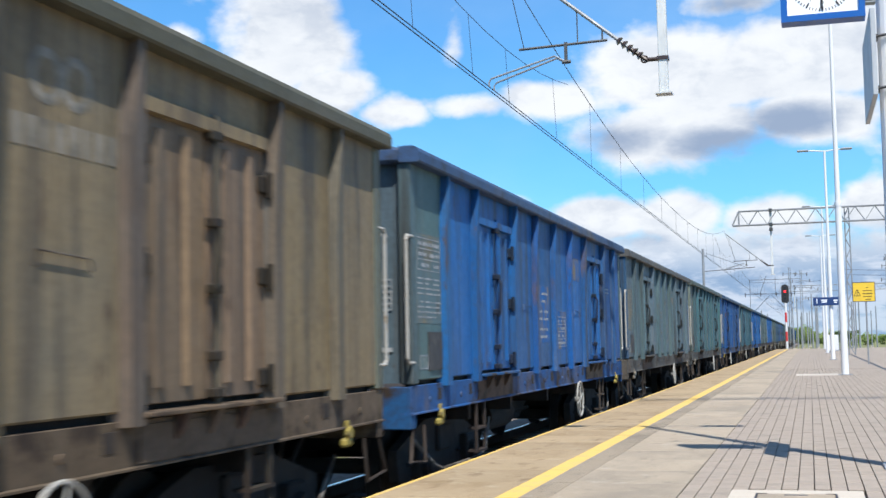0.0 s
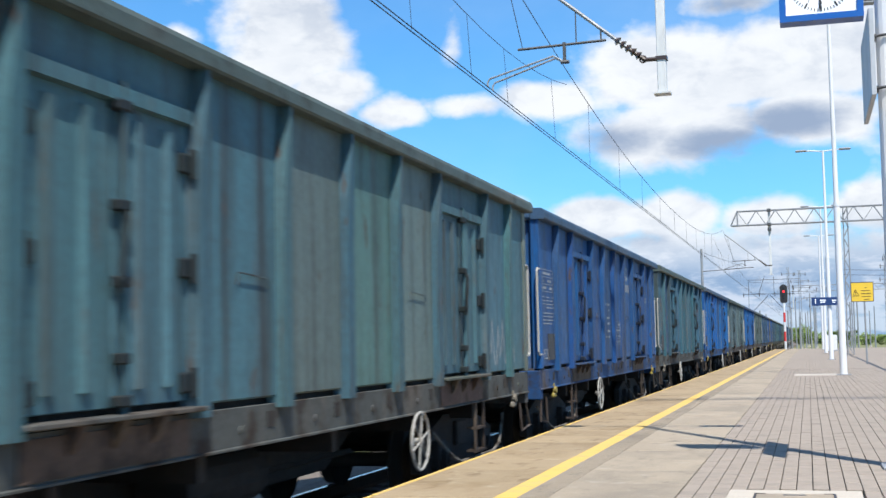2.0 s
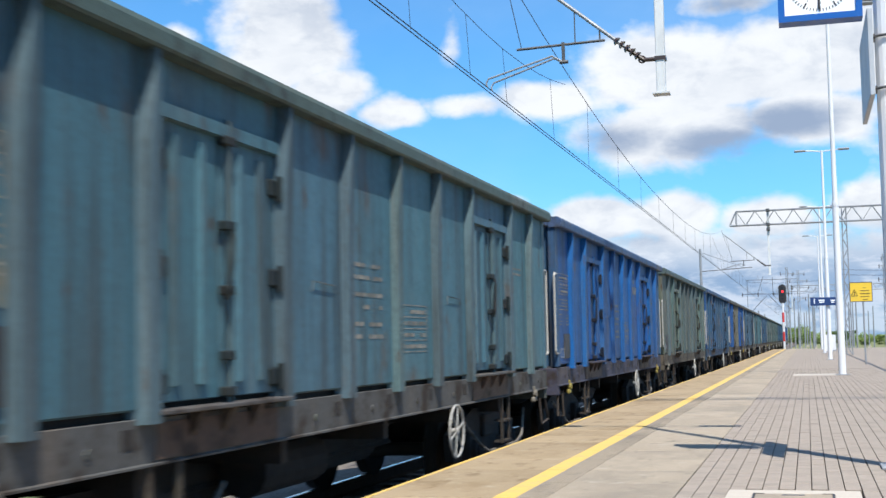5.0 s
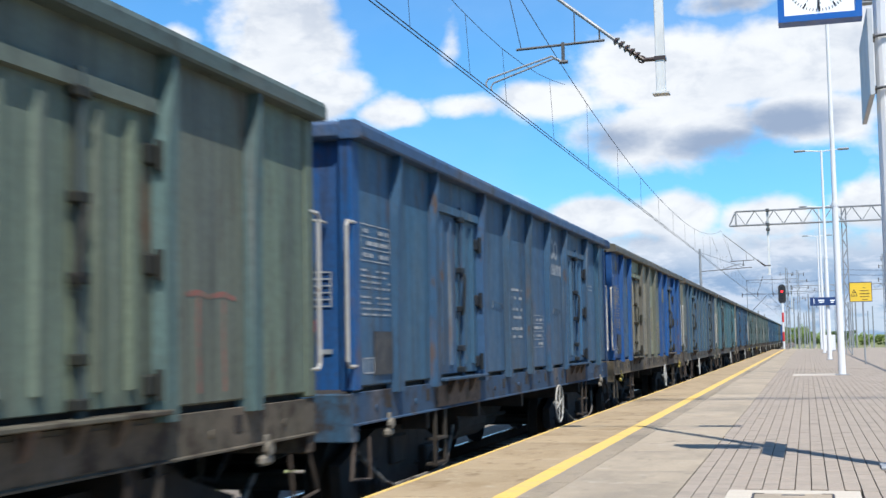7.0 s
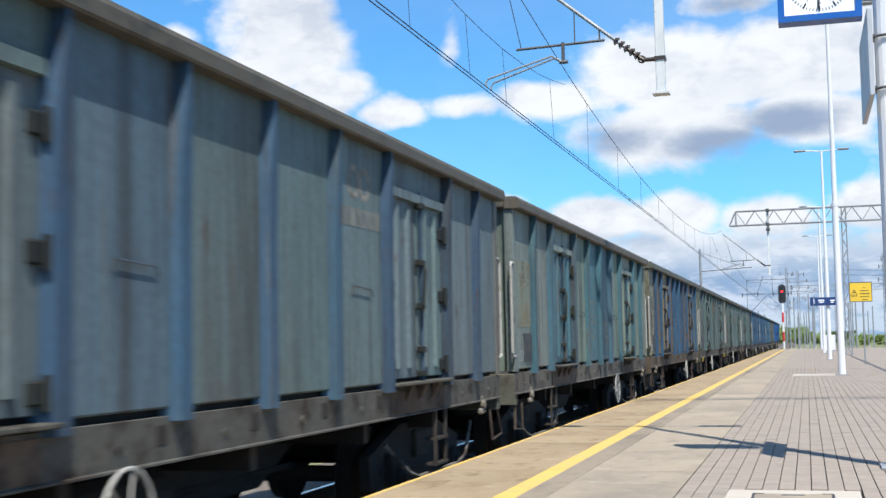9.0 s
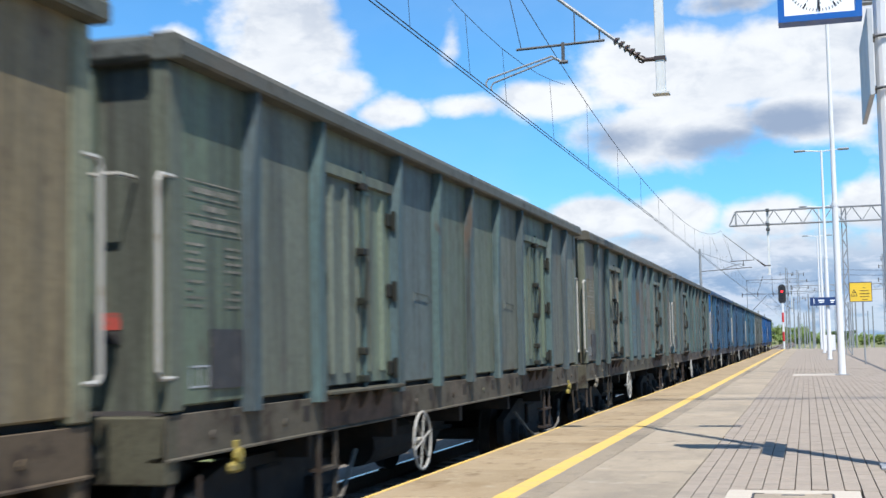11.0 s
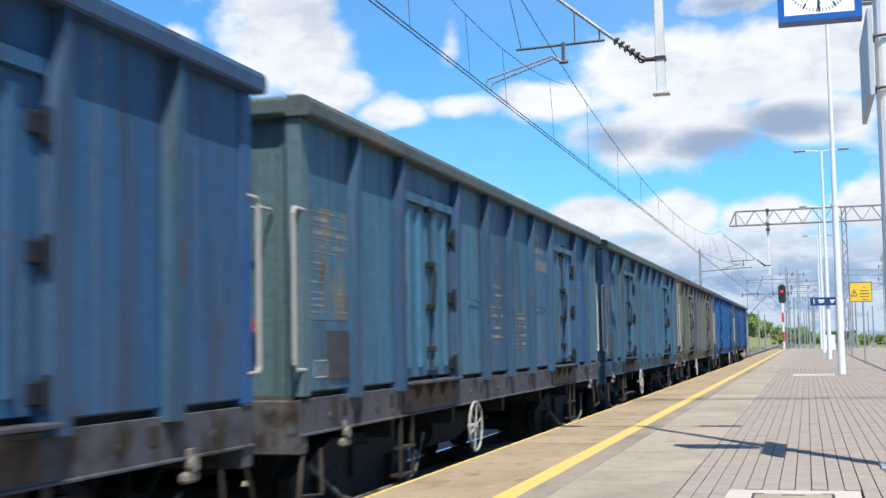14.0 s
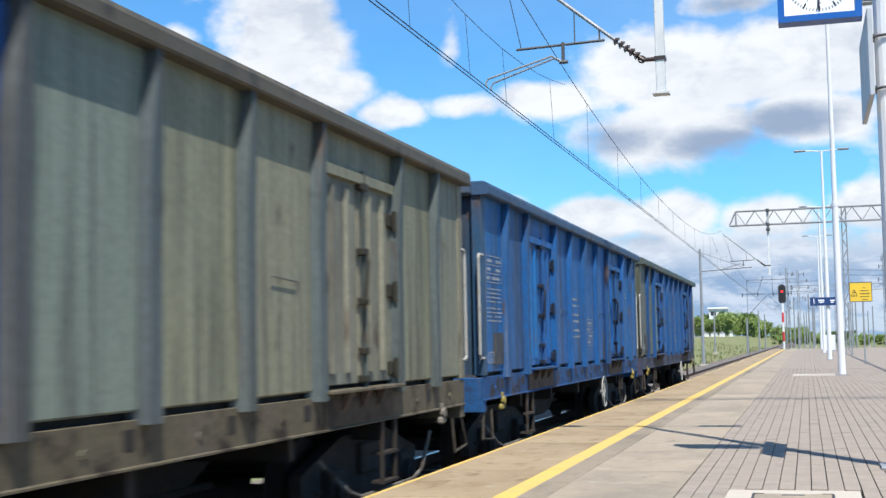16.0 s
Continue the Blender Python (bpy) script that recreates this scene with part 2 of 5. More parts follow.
DIAL = surface("white_clock_dial", (0.85, 0.86, 0.88), 0.4)
INK = surface("black_dial_ink", (0.02, 0.02, 0.025), 0.5)
SIGN_BLUE = surface("navy_platform_sign", (0.015, 0.04, 0.13), 0.4)
SIGN_YELLOW = surface("yellow_warning_sign", (0.66, 0.44, 0.04), 0.5, 0.0, [((0.55, 0.37, 0.05), 3.0, 0.5, 0.8, None)])
PLASTER = surface("white_house_plaster", (0.7, 0.7, 0.67), 0.8, 0.0, [((0.6, 0.6, 0.57), 0.8, 0.45, 0.8, None)])
DARK_GLASS = surface("dark_window_glass", (0.03, 0.035, 0.045), 0.1)
ROOF_GREY = surface("grey_roof_sheet", (0.3, 0.3, 0.31), 0.7)
SIGNAL_BLACK = surface("black_signal_case", (0.02, 0.02, 0.022), 0.5)
SIGNAL_RED = surface("red_mast_band", (0.5, 0.04, 0.04), 0.5)
RED_GLOW = glow("lit_red_lens", (1.0, 0.02, 0.03), 2.0)


# ---- mesh helpers ----
def box(bm, lo, hi, bevel=0.0):
    made = bmesh.ops.create_cube(bm, size=1.0)["verts"]
    lo, hi = Vector(lo), Vector(hi)
    mid, size = (lo + hi) / 2, hi - lo
    for v in made:
        v.co = Vector((v.co.x * size.x, v.co.y * size.y, v.co.z * size.z)) + mid
    if bevel:
        edges = list({e for v in made for e in v.link_edges})
        bmesh.ops.bevel(bm, geom=edges, offset=bevel, segments=1, affect="EDGES")
    return bm


def rod(bm, a, b, r, r2=None, sides=8):
    a, b = Vector(a), Vector(b)
    turn = (b - a).to_track_quat("Z", "Y").to_matrix().to_4x4()
    bmesh.ops.create_cone(bm, cap_ends=True, segments=sides, radius1=r, radius2=r if r2 is None else r2, depth=(b - a).length,
                          matrix=Matrix.Translation((a + b) / 2) @ turn)
    return bm


def bent(bm, points, r, sides=6):
    """One round bar along the points."""
    points = [Vector(p) for p in points]
    rows = []
    last = len(points) - 1
    for i, p in enumerate(points):
        along = (points[min(i + 1, last)] - points[max(i - 1, 0)]).normalized()
        side = along.orthogonal() if not rows else (flank - along * flank.dot(along))
        flank = side.normalized()
        up = along.cross(flank)
        rows.append([bm.verts.new(p + (flank * math.cos(a) + up * math.sin(a)) * r) for a in (2 * math.pi * k / sides for k in range(sides))])
    for a, b in zip(rows, rows[1:]):
        for k in range(sides):
            bm.faces.new((a[k], a[(k + 1) % sides], b[(k + 1) % sides], b[k]))
    bm.faces.new(rows[0][::-1])
    bm.faces.new(rows[-1])
    return bm


def ring(bm, mid, axis, radius, r, n=20, sides=6):
    """A round bar bent to a circle about axis 'x', 'y' or 'z'."""
    mid = Vector(mid)
    u, v = {"x": ((0, 1, 0), (0, 0, 1)), "y": ((1, 0, 0), (0, 0, 1)), "z": ((1, 0, 0), (0, 1, 0))}[axis]
    u, v = Vector(u), Vector(v)
    w = u.cross(v)
    rows = []
    for i in range(n):
        a = 2 * math.pi * i / n
        out = u * math.cos(a) + v * math.sin(a)
        rows.append([bm.verts.new(mid + out * (radius + r * math.cos(b)) + w * (r * math.sin(b))) for b in (2 * math.pi * j / sides for j in range(sides))])
    for i in range(n):
        for j in range(sides):
            bm.faces.new((rows[i][j], rows[(i + 1) % n][j], rows[(i + 1) % n][(j + 1) % sides], rows[i][(j + 1) % sides]))
    return bm


def prism(bm, outline, along, start, stop):
    """Extrudes a closed outline of (a, b) pairs along an axis."""
    def at(a, b, s):
        return {"y": (a, s, b), "x": (s, a, b), "z": (a, b, s)}[along]
    one = [bm.verts.new(at(a, b, start)) for a, b in outline]
    two = [bm.verts.new(at(a, b, stop)) for a, b in outline]
    n = len(outline)
    for i in range(n):
        bm.faces.new((one[i], one[(i + 1) % n], two[(i + 1) % n], two[i]))
    bm.faces.new(one)
    bm.faces.new(two[::-1])
    bmesh.ops.recalc_face_normals(bm, faces=bm.faces)
    return bm


def part(name, bm, material, parent=None, label="", smooth=False):
    mesh = bpy.data.meshes.new(name)
    bm.to_mesh(mesh)
    bm.free()
    mesh.materials.append(material)
    if smooth:
        for p in mesh.polygons:
            p.use_smooth = True
    ob = new(name, mesh)
    if parent:
        ob.parent = parent
    if label:
        ob["label"] = label
    return ob


def again(ob, parent, m=None):
    """Another object on the same mesh."""
    two = new(ob.name.split(".")[0], ob.data)
    two.parent = parent
    if m:
        two.matrix_basis = m
    if "label" in ob:
        two["label"] = ob["label"]
    two.color = ob.color
    return two


def empty(name, m=None):
    ob = new(name)
    ob.empty_display_size = 0.3
    if m:
        ob.matrix_basis = m
    return ob


def sheet(name, pieces, material, parent=None, kind="", label=""):
    """Many boxes (lo, hi) in one mesh, without undersides."""
    verts, faces = [], []
    for (x0, y0, z0), (x1, y1, z1) in pieces:
        i = len(verts)
        verts += [(x0, y0, z0), (x1, y0, z0), (x1, y1, z0), (x0, y1, z0), (x0, y0, z1), (x1, y0, z1), (x1, y1, z1), (x0, y1, z1)]
        faces += [(i + 4, i + 5, i + 6, i + 7), (i, i + 1, i + 5, i + 4), (i + 1, i + 2, i + 6, i + 5), (i + 2, i + 3, i + 7, i + 6), (i + 3, i, i + 4, i + 7)]
    mesh = bpy.data.meshes.new(name)
    mesh.from_pydata(verts, [], faces)
    mesh.materials.append(material)
    ob = new(name, mesh)
    if parent:
        ob.parent = parent
    return tagged(ob, label, kind=kind)


RAIL = -0.55      # rail head below the platform's top
TRACK = -4.86     # middle of the near track
EDGE = -3.18      # platform edge
END = 128.0       # far end of the platform

# ---- ground, track, platform ----
def ground_height(x, y):
    """Flat by the track, a field that rises gently further on, slightly uneven beyond."""
    def ease(v):
        v = min(1.0, max(0.0, v))
        return v * v * (3 - 2 * v)
    far = min(1.0, max(0.0, (abs(x + 5) - 12) / 60))
    bank = 3.2 * ease((-9 - x) / 14) * ease((y - 150) / 300)
    return RAIL - 0.62 + far * 0.5 * noise.noise((x * 0.02, y * 0.02, 0)) + bank


def ground():
    bm = bmesh.new()
    # one sheet to the horizon, flat by the track and gently uneven beyond
    xs = [-2600, -900, -400, -200, -100, -60, -45, -30, -23, -20, -17, -14, -11.5, -9, -3.6, 6, 30, 90, 300, 900, 2600]
    ys = [-600, -200, -60, -20, 0, 20, 60, 100, 150, 190, 230, 270, 310, 350, 400, 450, 600, 800, 1400, 3500]
    grid = [[bm.verts.new((x, y, ground_height(x, y))) for x in xs] for y in ys]
    for j in range(len(ys) - 1):
        for i in range(len(xs) - 1):
            bm.faces.new((grid[j][i], grid[j][i + 1], grid[j + 1][i + 1], grid[j + 1][i]))
    tagged(part("ground", bm, GRASS), "rough green and straw-coloured grass beside the railway", "ground", kind="structure")


def track(middle, name, label):
    bm = bmesh.new()
    prism(bm, [(middle - 4.6, RAIL - 0.66), (middle - 3.4, RAIL - 0.45), (middle - 1.75, RAIL - 0.2), (middle + 1.6, RAIL - 0.2), (middle + 1.64, RAIL - 0.64)], "y", -40, 900)
    bed = tagged(part(name, bm, BALLAST), label, "track", kind="structure")
    for side in (-0.7535, 0.7535):
        bm = bmesh.new()
        x = middle + side
        prism(bm, [(x - 0.07, RAIL - 0.17), (x + 0.07, RAIL - 0.17), (x + 0.012, RAIL - 0.145), (x + 0.012, RAIL - 0.045), (x + 0.034, RAIL - 0.035),
                   (x + 0.034, RAIL - 0.006), (x - 0.034, RAIL - 0.006), (x - 0.034, RAIL - 0.035), (x - 0.012, RAIL - 0.045), (x - 0.012, RAIL - 0.145)], "y", -40, 900)
        rail = part("rail", bm, RUST_RAIL, bed)
        bm = bmesh.new()
        box(bm, (x - 0.03, -40, RAIL - 0.007), (x + 0.03, 900, RAIL))
        part("rail_head", bm, BRIGHT_RAIL, rail)
    sheet("sleepers", [((middle - 1.25, y * 0.6 - 20, RAIL - 0.25), (middle + 1.25, y * 0.6 - 19.74, RAIL - 0.165)) for y in range(420)], SLEEPER, bed, "stuff")
    return bed


def platform():
    bm = bmesh.new()
    box(bm, (EDGE + 0.06, -30, RAIL - 0.7), (14, END, -0.05))
    base = tagged(part("pavement", bm, JOINT), "concrete station platform with slabs, pavers and a yellow line", "platform", kind="structure")
    bm = bmesh.new()
    box(bm, (EDGE + 0.02, -30, RAIL - 0.6), (EDGE + 0.058, END, -0.13))
    part("platform_wall", bm, EDGE_SLAB, base, "stained concrete platform wall")
    # slabs along the edge, then line, ribbed strip and inner slabs
    for i in range(134):
        y = -6 + i * 1.0
        for lo, hi, length, name, mat in ((EDGE, -2.235, 1.0, "edge_slab", EDGE_SLAB), (-1.845, -0.955, 1.0, "inner_slab", SLAB)):
            key = name
            if key not in MADE:
                bm = bmesh.new()
                box(bm, (lo + 0.003, 0.004, -0.12), (hi - 0.003, length - 0.004, 0.0), 0.004)
                MADE[key] = part(name, bm, mat, base)
                MADE[key].location.y = y
            else:
                again(MADE[key], base, Matrix.Translation((0, y, random.uniform(-0.002, 0.002))))
    sheet("edge_line", [((EDGE + 0.002, -6 + i, -0.05), (EDGE + 0.042, -5.006 + i, 0.003 + 0.001 * (i % 2))) for i in range(134)], YELLOW, base, label="worn yellow paint along the platform edge")
    sheet("yellow_line", [((-2.23, -6 + i, -0.06), (-2.065, -5.006 + i, 0.002 + 0.001 * (i % 2))) for i in range(134)], YELLOW, base, label="painted yellow safety line")
    ribs = [((-2.06 + j * 0.0265, -6 + i, -0.06), (-2.06 + j * 0.0265 + 0.017, -5.02 + i, 0.004)) for i in range(134) for j in range(8)]
    ribs += [((-2.062, -6 + i, -0.07), (-1.848, -5.006 + i, -0.003)) for i in range(134)]
    sheet("ribbed_strip", ribs, SLAB, base, "stuff", "ribbed tactile concrete strip")
    # rows of pavers
    wide, long = 0.117, 0.234
    spots = paver_spots(wide, long)
    near = sorted((p for p in spots if p[0] < 1.35 and p[1] > 8.6), key=lambda p: p[1])[:300]
    chosen = set(near)
    both = [p for p in spots if p not in chosen]
    bm = bmesh.new()
    box(bm, (0.003, 0.0015, -0.06), (wide - 0.004, long - 0.0015, 0.0), 0.003)
    first = None
    for x, y in near:
        m = Matrix.Translation((x, y, random.uniform(-0.0015, 0.0015)))
        if first is None:
            first = part("paver", bm, PAVER, base)
            first.matrix_basis = m
        else:
            again(first, base, m)
    pieces = []
    for x, y in both:
        z = random.uniform(-0.0015, 0.0015)
        pieces.append(((x + 0.003, y + 0.0015, -0.06), (x + wide - 0.004, y + long - 0.0015, z)))
    # long courses where single pavers are too far to tell apart
    for i in range(int(14.8 / wide)):
        x = -0.95 + i * wide
        for y0, y1 in ((46.3, 80), (80, END)):
            pieces.append(((x + 0.003, y0, -0.06), (x + wide - 0.004, y1, 0.0)))
        if x > 7.5:
            pieces.append(((x + 0.003, 6.5, -0.06), (x + wide - 0.004, 46.3, 0.0)))
        pieces.append(((x + 0.003, -6, -0.06), (x + wide - 0.004, 6.498, 0.0)))
    sheet("paver_field", pieces, PAVER, base, "stuff", "rows of grey-brown pavers with dark joints")
    bm = bmesh.new()
    box(bm, (2.28, 14.0, -0.04), (2.4, END - 2, 0.004), 0.002)
    part("drain_channel", bm, INK, base, "dark drain slot in the paving")
    bm = bmesh.new()
    box(bm, (-0.45, 38.2, -0.04), (0.75, 40.2, 0.005), 0.002)
    part("cover_plate", bm, HATCH, base, "pale cover slab in the paving")
    # hatch in the paving
    hatch = tagged(empty("service_hatch", Matrix.Translation((-0.14, 9.13, 0))), "pale concrete hatch frame with a steel lid in the paving", "hatch")
    bm = bmesh.new()
    for lo, hi in (((-0.46, 0.31, -0.06), (0.46, 0.5, 0.006)), ((-0.46, -0.5, -0.06), (0.46, -0.31, 0.006)), ((-0.46, -0.309, -0.06), (-0.28, 0.309, 0.006)), ((0.28, -0.309, -0.06), (0.46, 0.309, 0.006))):
        box(bm, lo, hi, 0.004)
    part("frame", bm, HATCH, hatch)
    bm = bmesh.new()
    box(bm, (-0.265, -0.295, -0.05), (0.265, 0.295, 0.004), 0.004)
    lid = part("lid", bm, SLAB, hatch)
    bm = bmesh.new()
    box(bm, (-0.08, 0.2, 0.0), (0.08, 0.235, 0.008), 0.003)
    part("handle", bm, DARK_STEEL, lid)
    for sx in (-1, 1):
        bm = bmesh.new()
        box(bm, (sx * 0.272 - 0.006, -0.3, -0.02), (sx * 0.272 + 0.006, 0.3, 0.0075))
        box(bm, (min(sx * 0.278, sx * 0.2), 0.29, -0.02), (max(sx * 0.278, sx * 0.2), 0.302, 0.0075))
        part("lid_seal", bm, INK, hatch)


MADE = {}
HATCH = surface("pale_hatch_concrete", (0.43, 0.385, 0.33), 0.85, 0.0, [((0.4, 0.37, 0.32), 5.0, 0.45, 0.75, None)], 0.2, 80.0, 0.2)


def paver_spots(wide, long):
    """Where the single pavers lie."""
    out = []
    for i in range(int(14.8 / wide)):
        x = -0.95 + i * wide
        if x > 7.5:
            break
        for j in range(int(39.6 / long)):
            y = 6.5 + j * long + (i % 2) * long / 2
            if not (-0.62 < x + wide / 2 < 0.34 and 8.55 < y + long / 2 < 9.66):
                out.append((x, y))
    return out


# ---- wagon ----
LONG = 14.04
HALF = 1.36       # side sheets; the posts and the rim stand further out
S0 = 0.38         # where the rim begins behind the buffer faces
BODY = 13.28
POSTS = [1.12, 2.28, 4.15, 5.4, 6.64, 7.88, 9.13, 11.0, 12.16]
DOORS = [(2.28, 4.15), (9.13, 11.0)]
LOW, HIGH, TOP = 1.335, 3.32, 3.47
FACE = HALF + 0.042      # outer face of the side sheets


def wagon():
    w = empty("freight_wagon")
    # floor and frame
    bm = bmesh.new()
    box(bm, (-HALF, S0 + 0.05, 1.05), (HALF, S0 + BODY - 0.05, 1.22))
    part("floor", bm, GRIME, w, "dark steel floor")
    # plates added behind the slit under the side sheets to keep it dark
    for side in (1, -1):
        bm = bmesh.new()
        lo, hi = sorted((side * (HALF - 0.07), side * (HALF - 0.035)))
        box(bm, (lo, S0 + 0.17, 1.223), (hi, S0 + BODY - 0.17, 1.42))
        part("floor_edge", bm, GRIME, w)
    for x in (-0.35, 0.35):
        bm = bmesh.new()
        prism(bm, [(S0 + 0.1, 1.046), (S0 + 0.1, 0.85), (S0 + 3.9, 0.8), (S0 + 4.6, 0.5), (S0 + 8.7, 0.5), (S0 + 9.4, 0.8), (S0 + BODY - 0.1, 0.85), (S0 + BODY - 0.1, 1.046)], "x", x - 0.06, x + 0.06)
        part("centre_girder", bm, GRIME, w)
    for y in (2.4, 4.4, 6.64, 8.88, 10.88):
        bm = bmesh.new()
        box(bm, (-1.3, S0 + y - 0.05, 0.853), (1.3, S0 + y + 0.05, 1.043))
        part("cross_member", bm, GRIME, w)
    for side in (1, -1):
        bm = bmesh.new()
        x = side * 1.385
        prism(bm, [(x - side * 0.10, 1.03), (x + side * 0.03, 1.03), (x + side * 0.03, 1.042), (x + side * 0.015, 1.05), (x + side * 0.015, 1.288), (x + side * 0.004, 1.293), (x - side * 0.02, 1.06), (x - side * 0.10, 1.045)],
              "y", S0 + 0.02, S0 + BODY - 0.02)
        sill = part("sill", bm, SILL, w, "dusty brown side sill")
        sill["tone"] = "sill"
        if side == 1:
            # dark plates on the sill below the posts, coloured as shade in open pockets
            bm = bmesh.new()
            box(bm, (1.39, -0.06, 1.135), (1.4045, 0.06, 1.245), 0.002)
            pocket = part("stake_pocket", bm, GRIME, sill, "dark plate coloured as the shade inside an opening in the sill")
            pocket.location.y = S0 + POSTS[0] - 0.19
            for y in POSTS[1:]:
                again(pocket, sill, Matrix.Translation((0, S0 + y - 0.19, 0)))
            # small eye bolts along the sill
            bm = bmesh.new()
            rod(bm, (1.398, 0, 1.15), (1.412, 0, 1.15), 0.03, 0.024, 8)
            bolt = part("eye_bolt", bm, SILL, sill)
            bolt["tone"] = "sill"
            bolt.location.y = S0 + 0.6
            for y in (1.7, 4.75, 6.0, 7.25, 8.5, 11.6, 12.7):
                again(bolt, sill, Matrix.Translation((0, S0 + y, 0)))["tone"] = "sill"
    # side towards the platform: one sheet between every two posts
    cuts = [0.06, *POSTS, BODY - 0.06]
    for a, b in zip(cuts, cuts[1:]):
        door = (a, b) in DOORS
        if not door:
            bm = bmesh.new()
            prism(bm, [(HALF - 0.03, LOW), (FACE - 0.012, LOW), (FACE, LOW + 0.012), (FACE, HIGH), (HALF - 0.03, HIGH)], "y", S0 + a + 0.002, S0 + b - 0.002)
            part("side_panel", bm, PAINT, w)["tone"] = "body"
        else:
            for lo, hi in ((a + 0.1, (a + b) / 2 - 0.022), ((a + b) / 2 + 0.022, b - 0.1)):
                bm = bmesh.new()
                box(bm, (HALF - 0.02, S0 + lo, LOW + 0.03), (HALF + 0.03, S0 + hi, 2.98), 0.006)
                leaf = part("door_leaf", bm, PAINT, w, "side door leaf")
                leaf["tone"] = "body"
                for k in (0.3, 0.7):
                    y = S0 + lo + k * (hi - lo)
                    bm = bmesh.new()
                    prism(bm, [(HALF + 0.025, y - 0.06), (HALF + 0.06, y - 0.025), (HALF + 0.06, y + 0.025), (HALF + 0.025, y + 0.06)], "z", LOW + 0.12, 2.9)
                    part("rib", bm, PAINT, leaf)["tone"] = "post"
            bm = bmesh.new()
            box(bm, (HALF - 0.03, S0 + a + 0.002, 3.0), (HALF + 0.03, S0 + b - 0.002, HIGH))
            prism(bm, [(HALF, 2.96), (HALF + 0.08, 2.97), (HALF + 0.08, 3.05), (HALF, 3.08)], "y", S0 + a + 0.12, S0 + b - 0.12)
            part("door_lintel", bm, PAINT, w)["tone"] = "body"
            bm = bmesh.new()
            box(bm, (HALF - 0.02, S0 + a + 0.06, LOW - 0.03), (1.505, S0 + b - 0.06, LOW - 0.002), 0.006)
            ledge = part("door_ledge", bm, SILL, w, "worn ledge under the door")
            ledge["tone"] = "sill"
            bm = bmesh.new()
            box(bm, (1.398, S0 + a + 0.11, 1.06), (1.409, S0 + b - 0.11, 1.262))
            part("sill_plate", bm, SILL, w, "rust-brown plate below the door")["tone"] = "rust"
            # brackets that carry the ledge
            for k in (0.28, 0.5, 0.72):
                y = S0 + a + k * (b - a)
                bm = bmesh.new()
                prism(bm, [(1.41, 1.304), (1.49, 1.304), (1.44, 1.2), (1.41, 1.16)], "y", y - 0.03, y + 0.03)
                part("ledge_bracket", bm, SILL, ledge)["tone"] = "rust"
            # locking bar beside the dark gap between the leaves, with its cams and handle
            y = S0 + (a + b) / 2 + 0.055
            bm = bmesh.new()
            rod(bm, (HALF + 0.07, y, LOW - 0.02), (HALF + 0.07, y, 3.08), 0.02)
            bar = part("lock_bar", bm, PAINT, w, "worn door locking bar")
            bar["tone"] = "post"
            for z, wide in ((1.40, 0.05), (1.62, 0.035), (2.02, 0.04), (2.42, 0.05), (2.95, 0.06)):
                bm = bmesh.new()
                box(bm, (HALF + 0.03, y - wide - 0.03, z - 0.03), (HALF + 0.098, y + wide, z + 0.03), 0.008)
                part("cam", bm, FITTING, bar)["tone"] = "dark"
            bm = bmesh.new()
            bent(bm, [(HALF + 0.10, y, 2.38), (HALF + 0.125, y - 0.05, 2.34), (HALF + 0.125, y - 0.12, 2.02), (HALF + 0.105, y - 0.11, 1.96)], 0.016)
            part("handle", bm, FITTING, bar)["tone"] = "dark"
            for y, s in ((a, 1), (b, -1)):
                for z in (1.47, 2.13, 2.74):
                    bm = bmesh.new()
                    box(bm, (HALF + 0.03, S0 + y + s * 0.155 - 0.065, z - 0.06), (HALF + 0.062, S0 + y + s * 0.155 + 0.065, z + 0.06), 0.012)
                    rod(bm, (HALF + 0.075, S0 + y + s * 0.1, z - 0.085), (HALF + 0.075, S0 + y + s * 0.1, z + 0.085), 0.022)
                    part("hinge", bm, FITTING, w)["tone"] = "dark"
    # posts: hat sections, slimmer towards the rim
    def post_mesh():
        bm = bmesh.new()
        rows = []
        for z, foot, face, out in ((1.262, 0.125, 0.068, 0.102), (2.4, 0.125, 0.068, 0.1), (2.8, 0.12, 0.065, 0.112), (HIGH - 0.12, 0.04, 0.026, 0.13), (HIGH, 0.03, 0.02, 0.13)):
            rows.append([bm.verts.new((HALF + dx, dy, z)) for dx, dy in ((-0.01, -foot), (out, -face), (out, face), (-0.01, foot))])
        for r, q in zip(rows, rows[1:]):
            for i in range(4):
                bm.faces.new((r[i], r[(i + 1) % 4], q[(i + 1) % 4], q[i]))
        bm.faces.new(rows[0])
        bm.faces.new(rows[-1][::-1])
        bmesh.ops.recalc_face_normals(bm, faces=bm.faces)
        return bm
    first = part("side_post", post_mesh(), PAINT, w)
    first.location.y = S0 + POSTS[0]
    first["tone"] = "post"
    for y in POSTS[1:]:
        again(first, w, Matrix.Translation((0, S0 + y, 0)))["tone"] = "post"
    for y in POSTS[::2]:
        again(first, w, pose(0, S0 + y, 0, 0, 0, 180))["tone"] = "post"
    bm = bmesh.new()
    box(bm, (-HALF, S0 + 0.06, LOW), (-HALF + 0.03, S0 + BODY - 0.06, HIGH))
    part("side_wall", bm, PAINT, w)["tone"] = "body"
